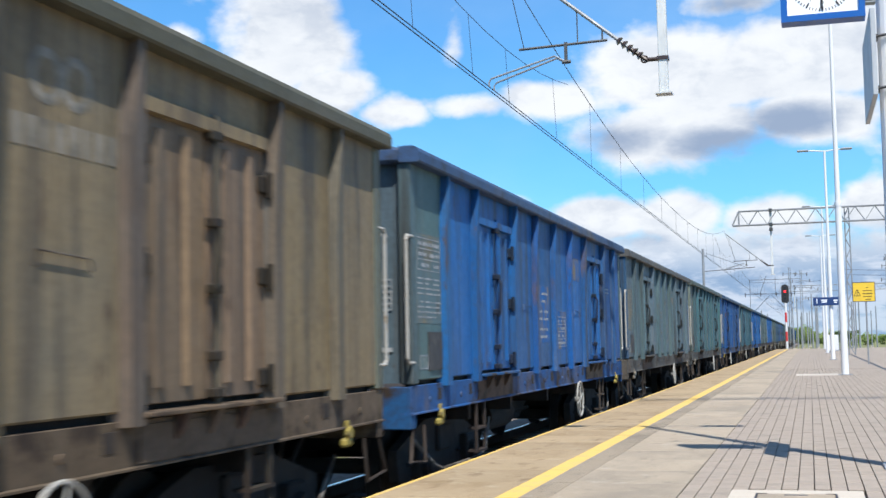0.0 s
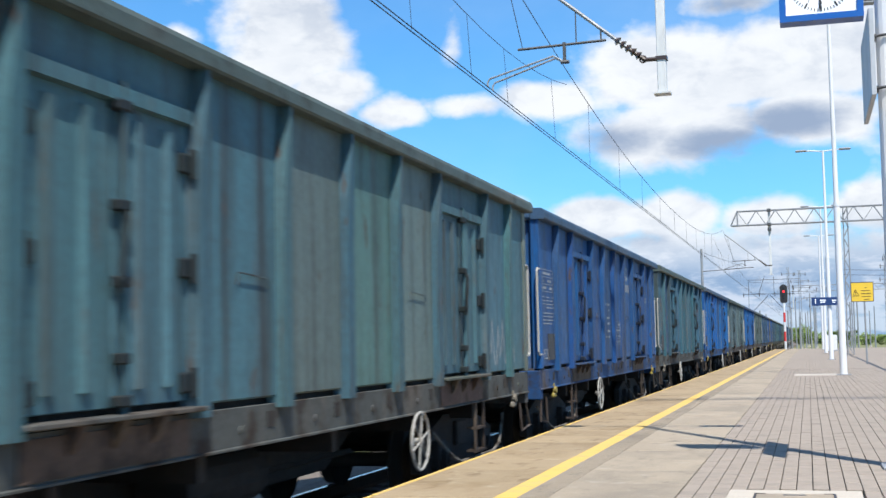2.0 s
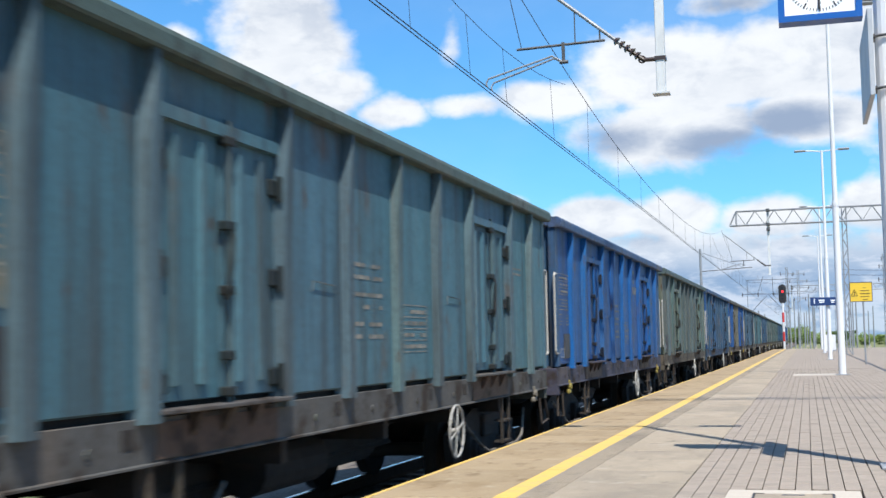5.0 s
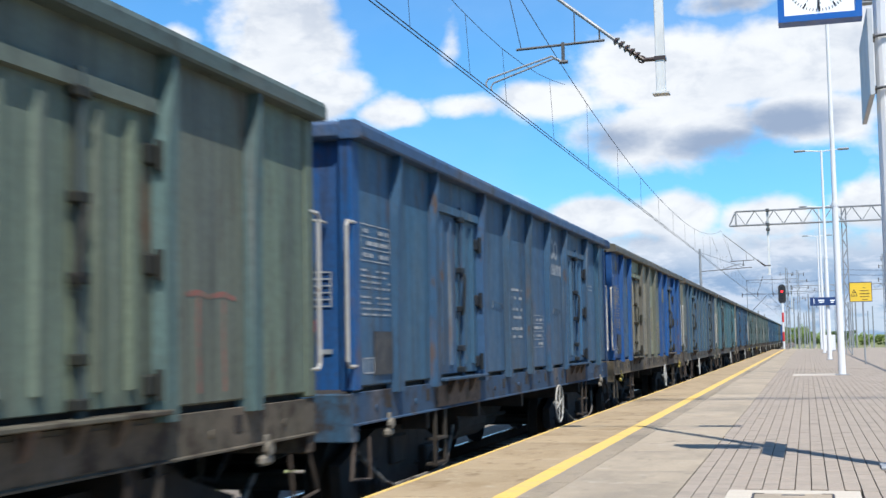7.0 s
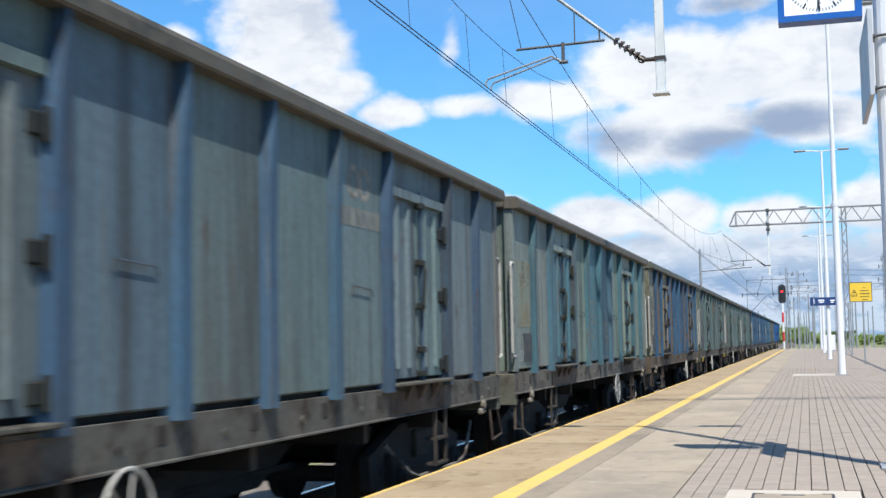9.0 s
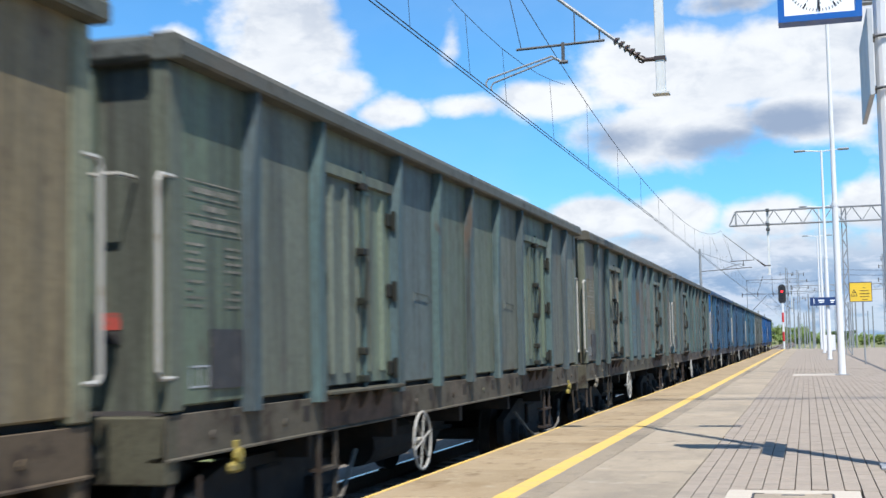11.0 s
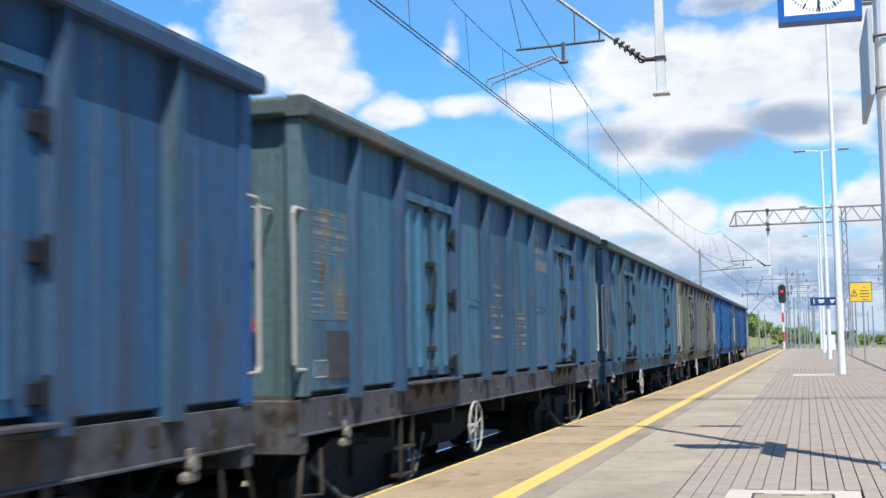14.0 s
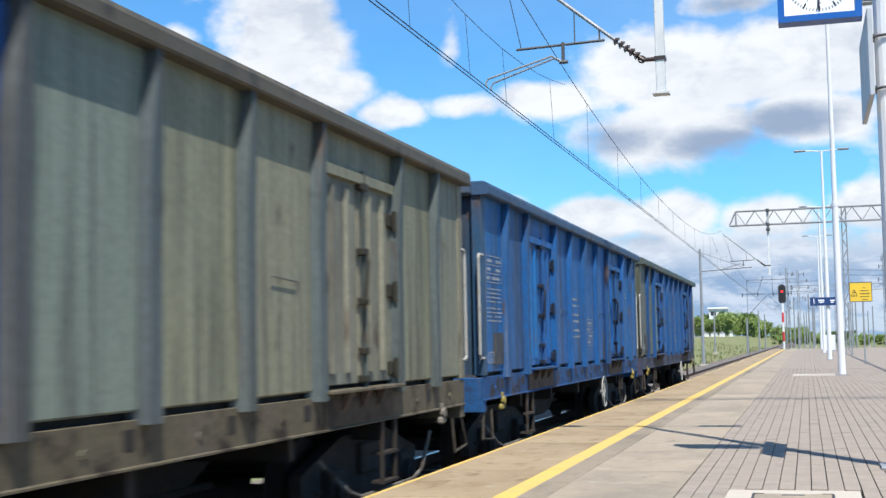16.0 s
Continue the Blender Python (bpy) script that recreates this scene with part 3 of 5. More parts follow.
    # ends
    for y, s in ((S0, 1), (S0 + BODY, -1)):
        bm = bmesh.new()
        lo, hi = sorted((y + s * 0.12, y + s * 0.16))
        box(bm, (-HALF, lo, LOW - 0.02), (HALF, hi, HIGH))
        end = part("end_wall", bm, PAINT, w, "end wall of the wagon")
        end["tone"] = "end"
        for x in (-0.85, 0.0, 0.85):
            bm = bmesh.new()
            lo, hi = sorted((y + s * 0.03, y + s * 0.122))
            box(bm, (x - 0.07, lo, LOW), (x + 0.07, hi, HIGH - 0.004), 0.015)
            part("end_post", bm, PAINT, end)["tone"] = "end"
        bm = bmesh.new()
        lo, hi = sorted((y + s * 0.03, y + s * 0.2))
        box(bm, (HALF - 0.06, lo, LOW - 0.03), (HALF + 0.055, hi, HIGH - 0.002), 0.01)
        part("corner_post", bm, PAINT, w)["tone"] = "end"
        bm = bmesh.new()
        lo, hi = sorted((y + s * 0.02, y + s * 0.16))
        box(bm, (-1.32, lo, 0.9), (1.40, hi, 1.285), 0.01)
        part("buffer_beam", bm, SILL, w)["tone"] = "sill"
        for x in (-0.875, 0.875):
            bm = bmesh.new()
            rod(bm, (x, y + s * 0.02, 1.03), (x, y - s * 0.2, 1.03), 0.125, 0.11, 14)
            rod(bm, (x, y - s * 0.2, 1.03), (x, y - s * 0.33, 1.03), 0.085, 0.085, 12)
            rod(bm, (x, y - s * 0.33, 1.03), (x, y - s * 0.37, 1.03), 0.225, 0.225, 20)
            part("buffer", bm, SILL, w, "grey-brown round buffer")["tone"] = "dark"
        bm = bmesh.new()
        box(bm, (-0.05, min(y, y - s * 0.25), 0.95), (0.05, max(y, y - s * 0.25), 1.08), 0.01)
        bent(bm, [(0, y - s * 0.22, 1.0), (0.03, y - s * 0.34, 0.85), (0, y - s * 0.36, 0.72)], 0.03)
        part("draw_hook", bm, GRIME, w)
        for x in (-0.42, 0.42):
            bm = bmesh.new()
            bent(bm, [(x, y, 0.95), (x, y - s * 0.14, 0.85), (x * 0.8, y - s * 0.24, 0.62), (x * 0.6, y - s * 0.34, 0.66)], 0.022)
            part("brake_hose", bm, GRIME, w)
        q = y - s * 0.08
        for x, z0, z1 in ((HALF - 0.6, 1.58, 2.83), (HALF + 0.045, 1.5, 2.65)):
            bm = bmesh.new()
            bent(bm, [(x, y + s * 0.1, z1), (x, q + s * 0.03, z1), (x, q, z1 - 0.04), (x, q, z0 + 0.04), (x, q + s * 0.03, z0), (x, y + s * 0.1, z0)], 0.0165)
            part("handrail", bm, WHITE_RAIL, w, "chipped white handrail")
        bm = bmesh.new()
        bent(bm, [(HALF - 0.78, y + s * 0.1, 2.66), (HALF - 0.78, q, 2.66), (HALF - 0.2, q, 2.66), (HALF - 0.2, y + s * 0.1, 2.66)], 0.013)
        part("handrail", bm, WHITE_RAIL, w, "chipped white handrail")
        # step under the corner
        bm = bmesh.new()
        bent(bm, [(1.38, y + s * 0.1, 0.92), (1.4, y - s * 0.02, 0.62), (1.4, y + s * 0.42, 0.58), (1.38, y + s * 0.45, 0.92)], 0.016)
        part("corner_step", bm, SILL, w, "bent steel step")["tone"] = "step"
        bm = bmesh.new()
        box(bm, (HALF + 0.03, y + s * 0.9 - 0.025, 0.94), (HALF + 0.06, y + s * 0.9 + 0.025, 1.09), 0.004)
        box(bm, (HALF + 0.01, y + s * 0.9 - 0.085, 0.89), (HALF + 0.07, y + s * 0.9 + 0.085, 0.96), 0.02)
        rod(bm, (HALF + 0.045, y + s * 0.9, 1.0), (HALF + 0.085, y + s * 0.9, 1.0), 0.045, sides=10)
        part("brake_lever", bm, LEVER, w, "painted brake lever")["tone"] = "lever"
    # top rim all round
    bm = bmesh.new()
    r = HALF + 0.155
    for s in (1, -1):
        prism(bm, [(s * (HALF - 0.04), HIGH), (s * (r - 0.015), HIGH), (s * r, HIGH + 0.015), (s * r, TOP - 0.055), (s * (r - 0.018), TOP - 0.018), (s * (r - 0.055), TOP), (s * (HALF - 0.04), TOP)], "y", S0, S0 + BODY)
    for y0 in (S0, S0 + BODY - 0.17):
        box(bm, (-HALF + 0.042, y0, HIGH), (HALF - 0.042, y0 + 0.17, TOP), 0.03)
    part("top_rim", bm, RIM, w, "faded box-section top rim")["tone"] = "rim"
    # bogies
    for mid in (LONG / 2 - 4.5, LONG / 2 + 4.5):
        bm = bmesh.new()
        for x in (-1.0, 1.0):
            prism(bm, [(mid - 1.45, 0.36), (mid - 0.5, 0.26), (mid + 0.5, 0.26), (mid + 1.45, 0.36), (mid + 1.5, 0.66), (mid + 0.6, 0.9), (mid - 0.6, 0.9), (mid - 1.5, 0.66)], "x", x - 0.05, x + 0.05)
            for dy in (-0.9, 0.9):
                box(bm, (x - 0.14, mid + dy - 0.16, 0.36), (x + 0.14, mid + dy + 0.16, 0.66), 0.02)
                for e in (-0.25, 0.25):
                    ring(bm, (x, mid + dy + e, 0.5), "z", 0.07, 0.02, 10, 4)
        box(bm, (-1.1, mid - 0.22, 0.55), (1.1, mid + 0.22, 0.82), 0.02)
        bogie = part("bogie", bm, GRIME, w, "brown-black two-axle bogie")
        # added pale rod that draws the sunlit lower edge of the bogie frame
        bm = bmesh.new()
        bent(bm, [(1.2, mid - 1.5, 0.78), (1.3, mid - 1.1, 0.5), (1.3, mid - 0.8, 0.43), (1.3, mid + 0.6, 0.43), (1.3, mid + 0.9, 0.5), (1.2, mid + 1.5, 0.8)], 0.018)
        rod_part = part("brake_rod", bm, SILL, bogie, "pale bent rod drawn for the sunlit lower edge of the bogie frame")
        rod_part.color = (0.15, 0.14, 0.125, 1.0)
        for dy in (-0.9, 0.9):
            bm = bmesh.new()
            rod(bm, (1.05, mid + dy, 0.46), (1.2, mid + dy, 0.46), 0.14, 0.12, 12)
            rod(bm, (1.2, mid + dy, 0.46), (1.22, mid + dy, 0.46), 0.07, 0.06, 10)
            part("axle_box", bm, GRIME, bogie, "greasy round axle box")
        for dy in (-0.9, 0.9):
            bm = bmesh.new()
            rod(bm, (-1.05, 0, 0), (1.05, 0, 0), 0.08, sides=10)
            for x in (-0.76, 0.76):
                rod(bm, (x - 0.065, 0, 0), (x + 0.065, 0, 0), 0.46, 0.46, 24)
                rod(bm, (x - math.copysign(0.085, x), 0, 0), (x - math.copysign(0.06, x), 0, 0), 0.49, 0.49, 24)
                for k in range(4):
                    a = k * math.pi / 2
                    rod(bm, (x + 0.06, 0.3 * math.cos(a), 0.3 * math.sin(a)), (x + 0.075, 0.3 * math.cos(a), 0.3 * math.sin(a)), 0.05, sides=8)
            axle = part("wheelset", bm, GRIME, bogie, "brown-black steel wheelset")
            axle.location = (0, mid + dy, 0.46)
    # hand brake wheel, tank and steps below the sill
    y = S0 + 8.45
    bm = bmesh.new()
    ring(bm, (1.44, 0, 0), "x", 0.26, 0.0125, 24)
    for k in range(3):
        a = k * math.pi / 3 + 0.3
        rod(bm, (1.44, -0.25 * math.cos(a), -0.25 * math.sin(a)), (1.44, 0.25 * math.cos(a), 0.25 * math.sin(a)), 0.008)
    rod(bm, (1.36, 0, 0), (1.46, 0, 0), 0.03)
    part("brake_wheel", bm, WHITE_RAIL, w, "pale spoked hand-brake wheel").location = (0, y, 0.79)
    bm = bmesh.new()
    rod(bm, (0.7, S0 + 5.0, 0.72), (0.7, S0 + 6.3, 0.72), 0.2, sides=14)
    part("air_tank", bm, GRIME, w)
    bm = bmesh.new()
    rod(bm, (0.2, S0 + 7.6, 0.7), (0.2, S0 + 8.6, 0.7), 0.15, sides=12)
    bent(bm, [(0.4, S0 + 3.9, 0.62), (0.4, S0 + 9.4, 0.62)], 0.03)
    part("brake_gear", bm, GRIME, w)
    for y in (S0 + 2.5, S0 + BODY - 2.5):
        bm = bmesh.new()
        for dy in (-0.17, 0.17):
            box(bm, (1.38, y + dy - 0.025, 0.5), (1.405, y + dy + 0.025, 1.05))
        for z in (0.52, 0.76):
            box(bm, (1.3, y - 0.19, z - 0.012), (1.42, y + 0.19, z + 0.012))
        part("step", bm, SILL, w, "dusty steel step")["tone"] = "step"
    return w


def bars(x, y0, y1, z0, z1, rows, fill, seed, mat, parent, label):
    """Plain bars in the place of stencilled lines."""
    pick = random.Random(seed)
    bm = bmesh.new()
    step = (z1 - z0) / rows
    for i in range(rows):
        y = y0
        while y < y1 - 0.03:
            n = pick.uniform(0.03, 0.15)
            if pick.random() < fill:
                box(bm, (x, y, z0 + i * step), (x + 0.0012, min(y + n, y1), z0 + (i + 0.34) * step))
            y += n + 0.03
    return tagged(part("stencil", bm, mat, parent), label, kind="stuff")

# ---- train ----
# body, posts, end, rim and sill tones of each wagon
BLUE, DEEP, SLATE = (0.006, 0.09, 0.285), (0.008, 0.064, 0.20), (0.026, 0.076, 0.145)
TEAL, GREEN, STEEL = (0.047, 0.112, 0.14), (0.07, 0.13, 0.125), (0.078, 0.128, 0.15)
OLIVE, BEIGE, TAUPE, BROWN = (0.108, 0.13, 0.10), (0.20, 0.192, 0.13), (0.125, 0.126, 0.10), (0.165, 0.122, 0.072)
DUSK = (0.02, 0.07, 0.165)
UMBER = (0.125, 0.1, 0.068)
AQUA = (0.032, 0.102, 0.15)
POST_TEAL = (0.074, 0.118, 0.12)
MIST, POST_BLUE = (0.098, 0.135, 0.135), (0.04, 0.085, 0.14)
PALE, DIM, SEA, SAND = (0.155, 0.195, 0.16), (0.088, 0.105, 0.104), (0.035, 0.11, 0.18), (0.155, 0.16, 0.12)
RIM_GREY, RIM_BEIGE, RIM_BLUE, RIM_TEAL = (0.088, 0.09, 0.08), (0.09, 0.081, 0.062), (0.036, 0.08, 0.155), (0.064, 0.092, 0.085)
DUST, DUSTY_BLUE = (0.105, 0.08, 0.06), (0.035, 0.065, 0.12)
WAGONS = [
    (BROWN, UMBER, TAUPE, RIM_BEIGE, DUST, "brown-grey"), (BLUE, BLUE, STEEL, RIM_BLUE, DUSTY_BLUE, "bright blue"), (STEEL, STEEL, SLATE, RIM_GREY, DUST, "grey-blue"),
    (TEAL, TEAL, PALE, RIM_TEAL, DUST, "teal"), (DEEP, DEEP, BLUE, RIM_BLUE, DUSTY_BLUE, "blue"), (AQUA, AQUA, TEAL, RIM_TEAL, DUST, "rust-streaked teal"),
    (BLUE, BLUE, BLUE, RIM_BLUE, DUSTY_BLUE, "bright blue"), (TEAL, STEEL, TEAL, RIM_TEAL, DUST, "green-teal"), (DEEP, BLUE, SLATE, RIM_BLUE, DUST, "blue"),
    (OLIVE, POST_TEAL, OLIVE, RIM_TEAL, DUST, "olive-grey"), (SLATE, SLATE, DEEP, RIM_BLUE, DUSTY_BLUE, "slate-blue"), (BEIGE, TAUPE, DEEP, RIM_BEIGE, DUST, "blue-beige patched"),
    (MIST, POST_BLUE, TAUPE, RIM_BEIGE, DUST, "grey-blue"), (PALE, TEAL, PALE, RIM_BEIGE, DUST, "pale green"), (BROWN, SLATE, BEIGE, RIM_GREY, DUST, "brown"),
    (OLIVE, POST_TEAL, OLIVE, RIM_GREY, DUST, "olive-grey"), (TAUPE, POST_TEAL, TAUPE, RIM_BEIGE, DUST, "grey-beige"), (TAUPE, POST_TEAL, STEEL, RIM_GREY, DUST, "taupe-grey"),
    (DUSK, SLATE, BLUE, RIM_BLUE, DUST, "rust-patched blue"), (SEA, SLATE, STEEL, RIM_TEAL, DUST, "teal-blue"), (SEA, SEA, SEA, RIM_TEAL, DUSTY_BLUE, "blue-teal"),
    (BEIGE, DIM, BEIGE, RIM_BEIGE, DUST, "beige"), (BLUE, BLUE, SLATE, RIM_BLUE, DUSTY_BLUE, "blue"), (BLUE, DEEP, OLIVE, RIM_TEAL, DUST, "blue and grey"),
]


# single sheets in another colour, by wagon and sheet
PATCHED = {11: {0: BEIGE, 1: TAUPE, 2: DEEP, 3: DEEP, 4: BEIGE, 5: DEEP, 6: DEEP, 7: SLATE, 8: BEIGE, 9: BEIGE, 10: TAUPE, 11: DEEP, 12: DEEP, 13: DEEP}, 21: {8: DEEP, 9: PALE},
           23: {0: STEEL, 6: OLIVE, 7: OLIVE}, 1: {6: STEEL, 9: DEEP}, 13: {0: TEAL, 1: TEAL, 9: TEAL, 10: TEAL}, 14: {6: BEIGE, 9: SLATE, 10: SLATE}, 2: {8: STEEL},
           3: {6: DIM, 9: MIST, 10: GREEN, 11: MIST}, 17: {6: BEIGE, 8: STEEL}, 18: {6: SAND, 10: SLATE}, 15: {8: DIM, 11: TAUPE}, 16: {9: STEEL}, 5: {7: SLATE, 10: STEEL}, 12: {8: STEEL},
           19: {9: SLATE, 12: DEEP}, 20: {10: SLATE}}


WORN = {18: (FLAKED, 9.0), 5: (RUSTED, 4.0), 11: (FLAKED, 4.0), 14: (RUSTED, 9.0), 20: (RUSTED, 6.0)}      # and how far along
YELLOW_LEVERS = (0, 1, 4, 6, 8, 11, 15, 22, 23)      # wagons with yellow levers; dusty grey on the rest


def shift_wheel(w, y):
    for o in w.children:
        if o.name.startswith("brake_wheel"):
            o.location.y = S0 + y


def tint(ob, colour, spread, pick):
    k = 1 + pick.uniform(-spread, spread)
    ob.color = (*(min(1.0, c * k * (1 + pick.uniform(-0.06, 0.06))) for c in colour), 1.0)


def train():
    first = wagon()
    out = []
    for i, (body, posts, end, rim, sill, name) in enumerate(WAGONS):
        w = first if i == 0 else copy_thing(first, Matrix())
        out.append(w)
    for i, (w, (body, posts, end, rim, sill, name)) in enumerate(zip(out, WAGONS)):
        pick = random.Random(i + 5)
        tagged(w, f"{name} open freight wagon with ribbed steel sides on rails", "wagon", "wagons of the freight train")
        count = 0
        for o in w.children_recursive:
            tone = o.get("tone")
            if tone == "body":
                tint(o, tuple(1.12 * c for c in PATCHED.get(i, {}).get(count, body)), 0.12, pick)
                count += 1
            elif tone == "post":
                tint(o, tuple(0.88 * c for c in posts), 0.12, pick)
            elif tone == "end":
                tint(o, end, 0.08, pick)
            elif tone == "rim":
                tint(o, rim, 0.05, pick)
            elif tone == "sill":
                tint(o, tuple((0.52 * c + 0.26 * d) if sill == DUST else (0.2 * c + 0.6 * d) for c, d in zip(sill, body)), 0.12, pick)
            elif tone == "rust":
                tint(o, (0.095, 0.066, 0.05), 0.3, pick)
            elif tone == "step":
                tint(o, (0.042, 0.034, 0.028), 0.3, pick)
            elif tone == "lever":
                o.color = (0.25, 0.2, 0.05, 1.0) if i in YELLOW_LEVERS else (0.16, 0.145, 0.12, 1.0)
            elif tone == "dark":
                tint(o, tuple(0.1 * c + 0.006 for c in body), 0.2, pick)
        for o in w.children_recursive:
            if o.name.startswith("rib"):
                o.color = o.parent.color
            elif i == 11 and o.name.startswith("side_post") and not S0 + 2.5 < o.location.y < S0 + 7:
                tint(o, DEEP, 0.1, pick)
        # sheets where the paint flakes or blisters
        for o in w.children:
            if o.name.startswith(("side_panel", "door_leaf")) and i in WORN and min(v.co.y for v in o.data.vertices) < S0 + WORN[i][1]:
                o.material_slots[0].link = "OBJECT"
                o.material_slots[0].material = WORN[i][0]
        dress(i, w)
        if i in (4, 5, 12, 15, 16, 17, 18, 19, 20, 21):
            shift_wheel(w, 4.78)
    return out


def mark(name, lo, hi, mat, parent, label=""):
    bm = bmesh.new()
    box(bm, lo, hi)
    return part(name, bm, mat, parent, label)


def table(x, y0, y1, z0, z1, rows, seed, parent, mat):
    """A stencilled table: thin lines with plain bars between."""
    bm = bmesh.new()
    step = (z1 - z0) / rows
    for k in range(rows + 1):
        box(bm, (x, y0, z0 + k * step - 0.004), (x + 0.001, y1, z0 + k * step + 0.004))
    for y in (y0, y1):
        box(bm, (x, y - 0.004, z0), (x + 0.001, y + 0.004, z1))
    tagged(part("stencil", bm, mat, parent), "faded ruled table", kind="stuff")
    bars(x, y0 + 0.05, y1 - 0.05, z0 + 0.03, z1 + 0.03, rows, 0.75, seed, mat, parent, "faded stencilled lines")


def flatten(bm, x):
    """Presses a stroke flat against the side sheet."""
    for v in bm.verts:
        v.co.x = x + (v.co.x - x) * 0.06


def roundel(w, y, z, mat):
    """Worn emblem and lettering as plain shapes."""
    x = FACE + 0.002
    for k, d in enumerate((-0.13, 0.13)):
        bm = bmesh.new()
        ring(bm, (x, y + d, z), "x", 0.115, 0.026, 20, 4)
        flatten(bm, x)
        part("emblem", bm, mat, w, "worn pale emblem")
    for k in range(9):
        bm = bmesh.new()
        box(bm, (x, y - 0.52 + k * 0.118, z - 0.36), (x + 0.0015, y - 0.52 + k * 0.118 + (0.066 if k % 3 else 0.05), z - 0.21))
        part("letter_bar", bm, mat, w, "worn pale bar")


# beige fields behind the stencils of the first sheet, by wagon
FIELDS = (0, 1, 2, 7, 11, 12, 13, 16, 17, 18, 19, 21)
CLEAN = (1, 4, 6, 10, 22)      # freshly stencilled blue wagons


def dress(i, w):
    """What sets single wagons apart: stencils, plates and patched panels."""
    pick = random.Random(40 + i)
    x = FACE + 0.001
    fresh = i in CLEAN
    ink = MARK_WHITE if fresh else MARK_FADED
    if i in FIELDS:
        ob = mark("paint_patch", (x - 0.002, S0 + 0.2, 1.86), (x + 0.0015, S0 + 1.02, 2.7), MARK_ORANGE, w, "worn beige field behind the stencils")
        ob.color = (*{1: STEEL, 11: DEEP}.get(i, WAGONS[i][0]), 1.0)
    x += 0.002
    table(x, S0 + 0.26, S0 + 1.0, 2.36, 2.66, 3, i, w, ink)
    for k, (y, z) in enumerate(((0.26, 2.13), (0.52, 2.13), (0.78, 2.13), (0.26, 1.91), (0.52, 1.91), (0.78, 1.91))):
        if fresh or pick.random() < 0.75:
            bars(x, S0 + y, S0 + y + 0.21, z, z + 0.19, 4, 0.9, i * 9 + k, ink, w, "faded stencilled lines")
    if fresh or i % 3:
        table(x, S0 + 6.85, S0 + 7.58, 1.6, 2.02, 4, i + 72, w, ink)
        for k, z in enumerate((1.72, 1.96, 2.2)):
            bars(x, S0 + 5.62, S0 + 6.28, z, z + 0.2, 2, 0.8, i * 5 + 70 + k, ink, w, "faded stencilled lines")
        bars(x, S0 + 11.3, S0 + 11.8, 2.5, 2.63, 2, 0.9, i + 71, ink, w, "faded stencilled lines")
    x -= 0.002
    for y in (4.9, 8.5):
        bm = bmesh.new()
        bent(bm, [(x + 0.02, S0 + y - 0.25, 2.06), (x + 0.02, S0 + y - 0.22, 2.14), (x + 0.02, S0 + y + 0.22, 2.12), (x + 0.02, S0 + y + 0.25, 2.06)], 0.005)
        part("rope_eye", bm, SILL, w).color = (*(0.5 * c + 0.05 for c in WAGONS[i][1]), 1.0)
    mark("data_plate", (x - 0.002, S0 + 0.56, 1.42), (x + 0.014, S0 + 1.0, 1.78), MARK_BLACK, w, "dark data plate")
    bm = bmesh.new()
    for y in (0.3, 0.42, 0.54):
        box(bm, (x, S0 + y - 0.006, 1.44), (x + 0.003, S0 + y + 0.006, 1.56))
    for z in (1.44, 1.56):
        box(bm, (x, S0 + 0.3, z - 0.006), (x + 0.003, S0 + 0.54, z + 0.006))
    part("stencil", bm, MARK_WHITE, w, "small white framed mark")
    e = S0 + 0.112
    mark("end_plate", (0.9, e - 0.006, 1.78), (1.06, e, 1.88), MARK_RED, w, "small red plate")
    mark("end_plate", (0.9, e - 0.006, 1.70), (1.06, e, 1.775), MARK_BLACK, w, "small black plate")
    if fresh:
        bm = bmesh.new()
        for k in range(6):
            box(bm, (0.25, e - 0.004, 1.98 + k * 0.055), (1.2, e, 1.99 + k * 0.055))
        for k in (0.25, 0.6, 1.0, 1.19):
            box(bm, (k, e - 0.004, 1.98), (k + 0.01, e, 2.265))
        part("stencil", bm, MARK_WHITE, w, "white ruled table on the end wall")
        bm = bmesh.new()
        for k in range(7):
            box(bm, (0.2 + k * 0.15, e - 0.004, 1.6), (0.3 + k * 0.15, e, 1.64))
        part("stencil", bm, MARK_WHITE, w, "white stencilled line")
    if i in (17, 20):
        for k in (0.5, 0.95):
            bm = bmesh.new()
            prism(bm, [(k, 2.86), (k + 0.2, 2.86), (k + 0.1, 3.02)], "y", e - 0.006, e)
            part("warning_triangle", bm, MARK_YELLOW, w, "small yellow warning triangle")
    if i in (0, 2, 4, 8, 10, 12, 17, 19):
        roundel(w, S0 + 8.5, 2.98, MARK_WHITE if fresh else MARK_FADED)
    if i in (1, 11, 18):
        body = WAGONS[i][0] if i != 11 else BEIGE
        for y0, y1, z0, z1 in ((5.56, 6.36, 1.66, 2.42), (6.78, 7.62, 1.56, 2.1), (8.12, 8.8, 2.6, 2.95)):
            ob = mark("paint_patch", (x - 0.002, S0 + y0, z0), (x + 0.0015, S0 + y1, z1), MARK_ORANGE, w, "worn ochre patch on the paint")
            ob.color = (*body, 1.0)
    if i == 9:
        for y in (11.28, 11.62):
            for k, way in enumerate(([(0.0, 1.98), (0.14, 2.0), (0.3, 1.97)], [(0.15, 1.99), (0.14, 1.7), (0.16, 1.4)])):
                bm = bmesh.new()
                bent(bm, [(x + 0.001, S0 + y + a, z) for a, z in way], 0.022, 4)
                flatten(bm, x + 0.001)
                part("graffiti", bm, MARK_FADED_RED, w, "faded red scrawled paint")
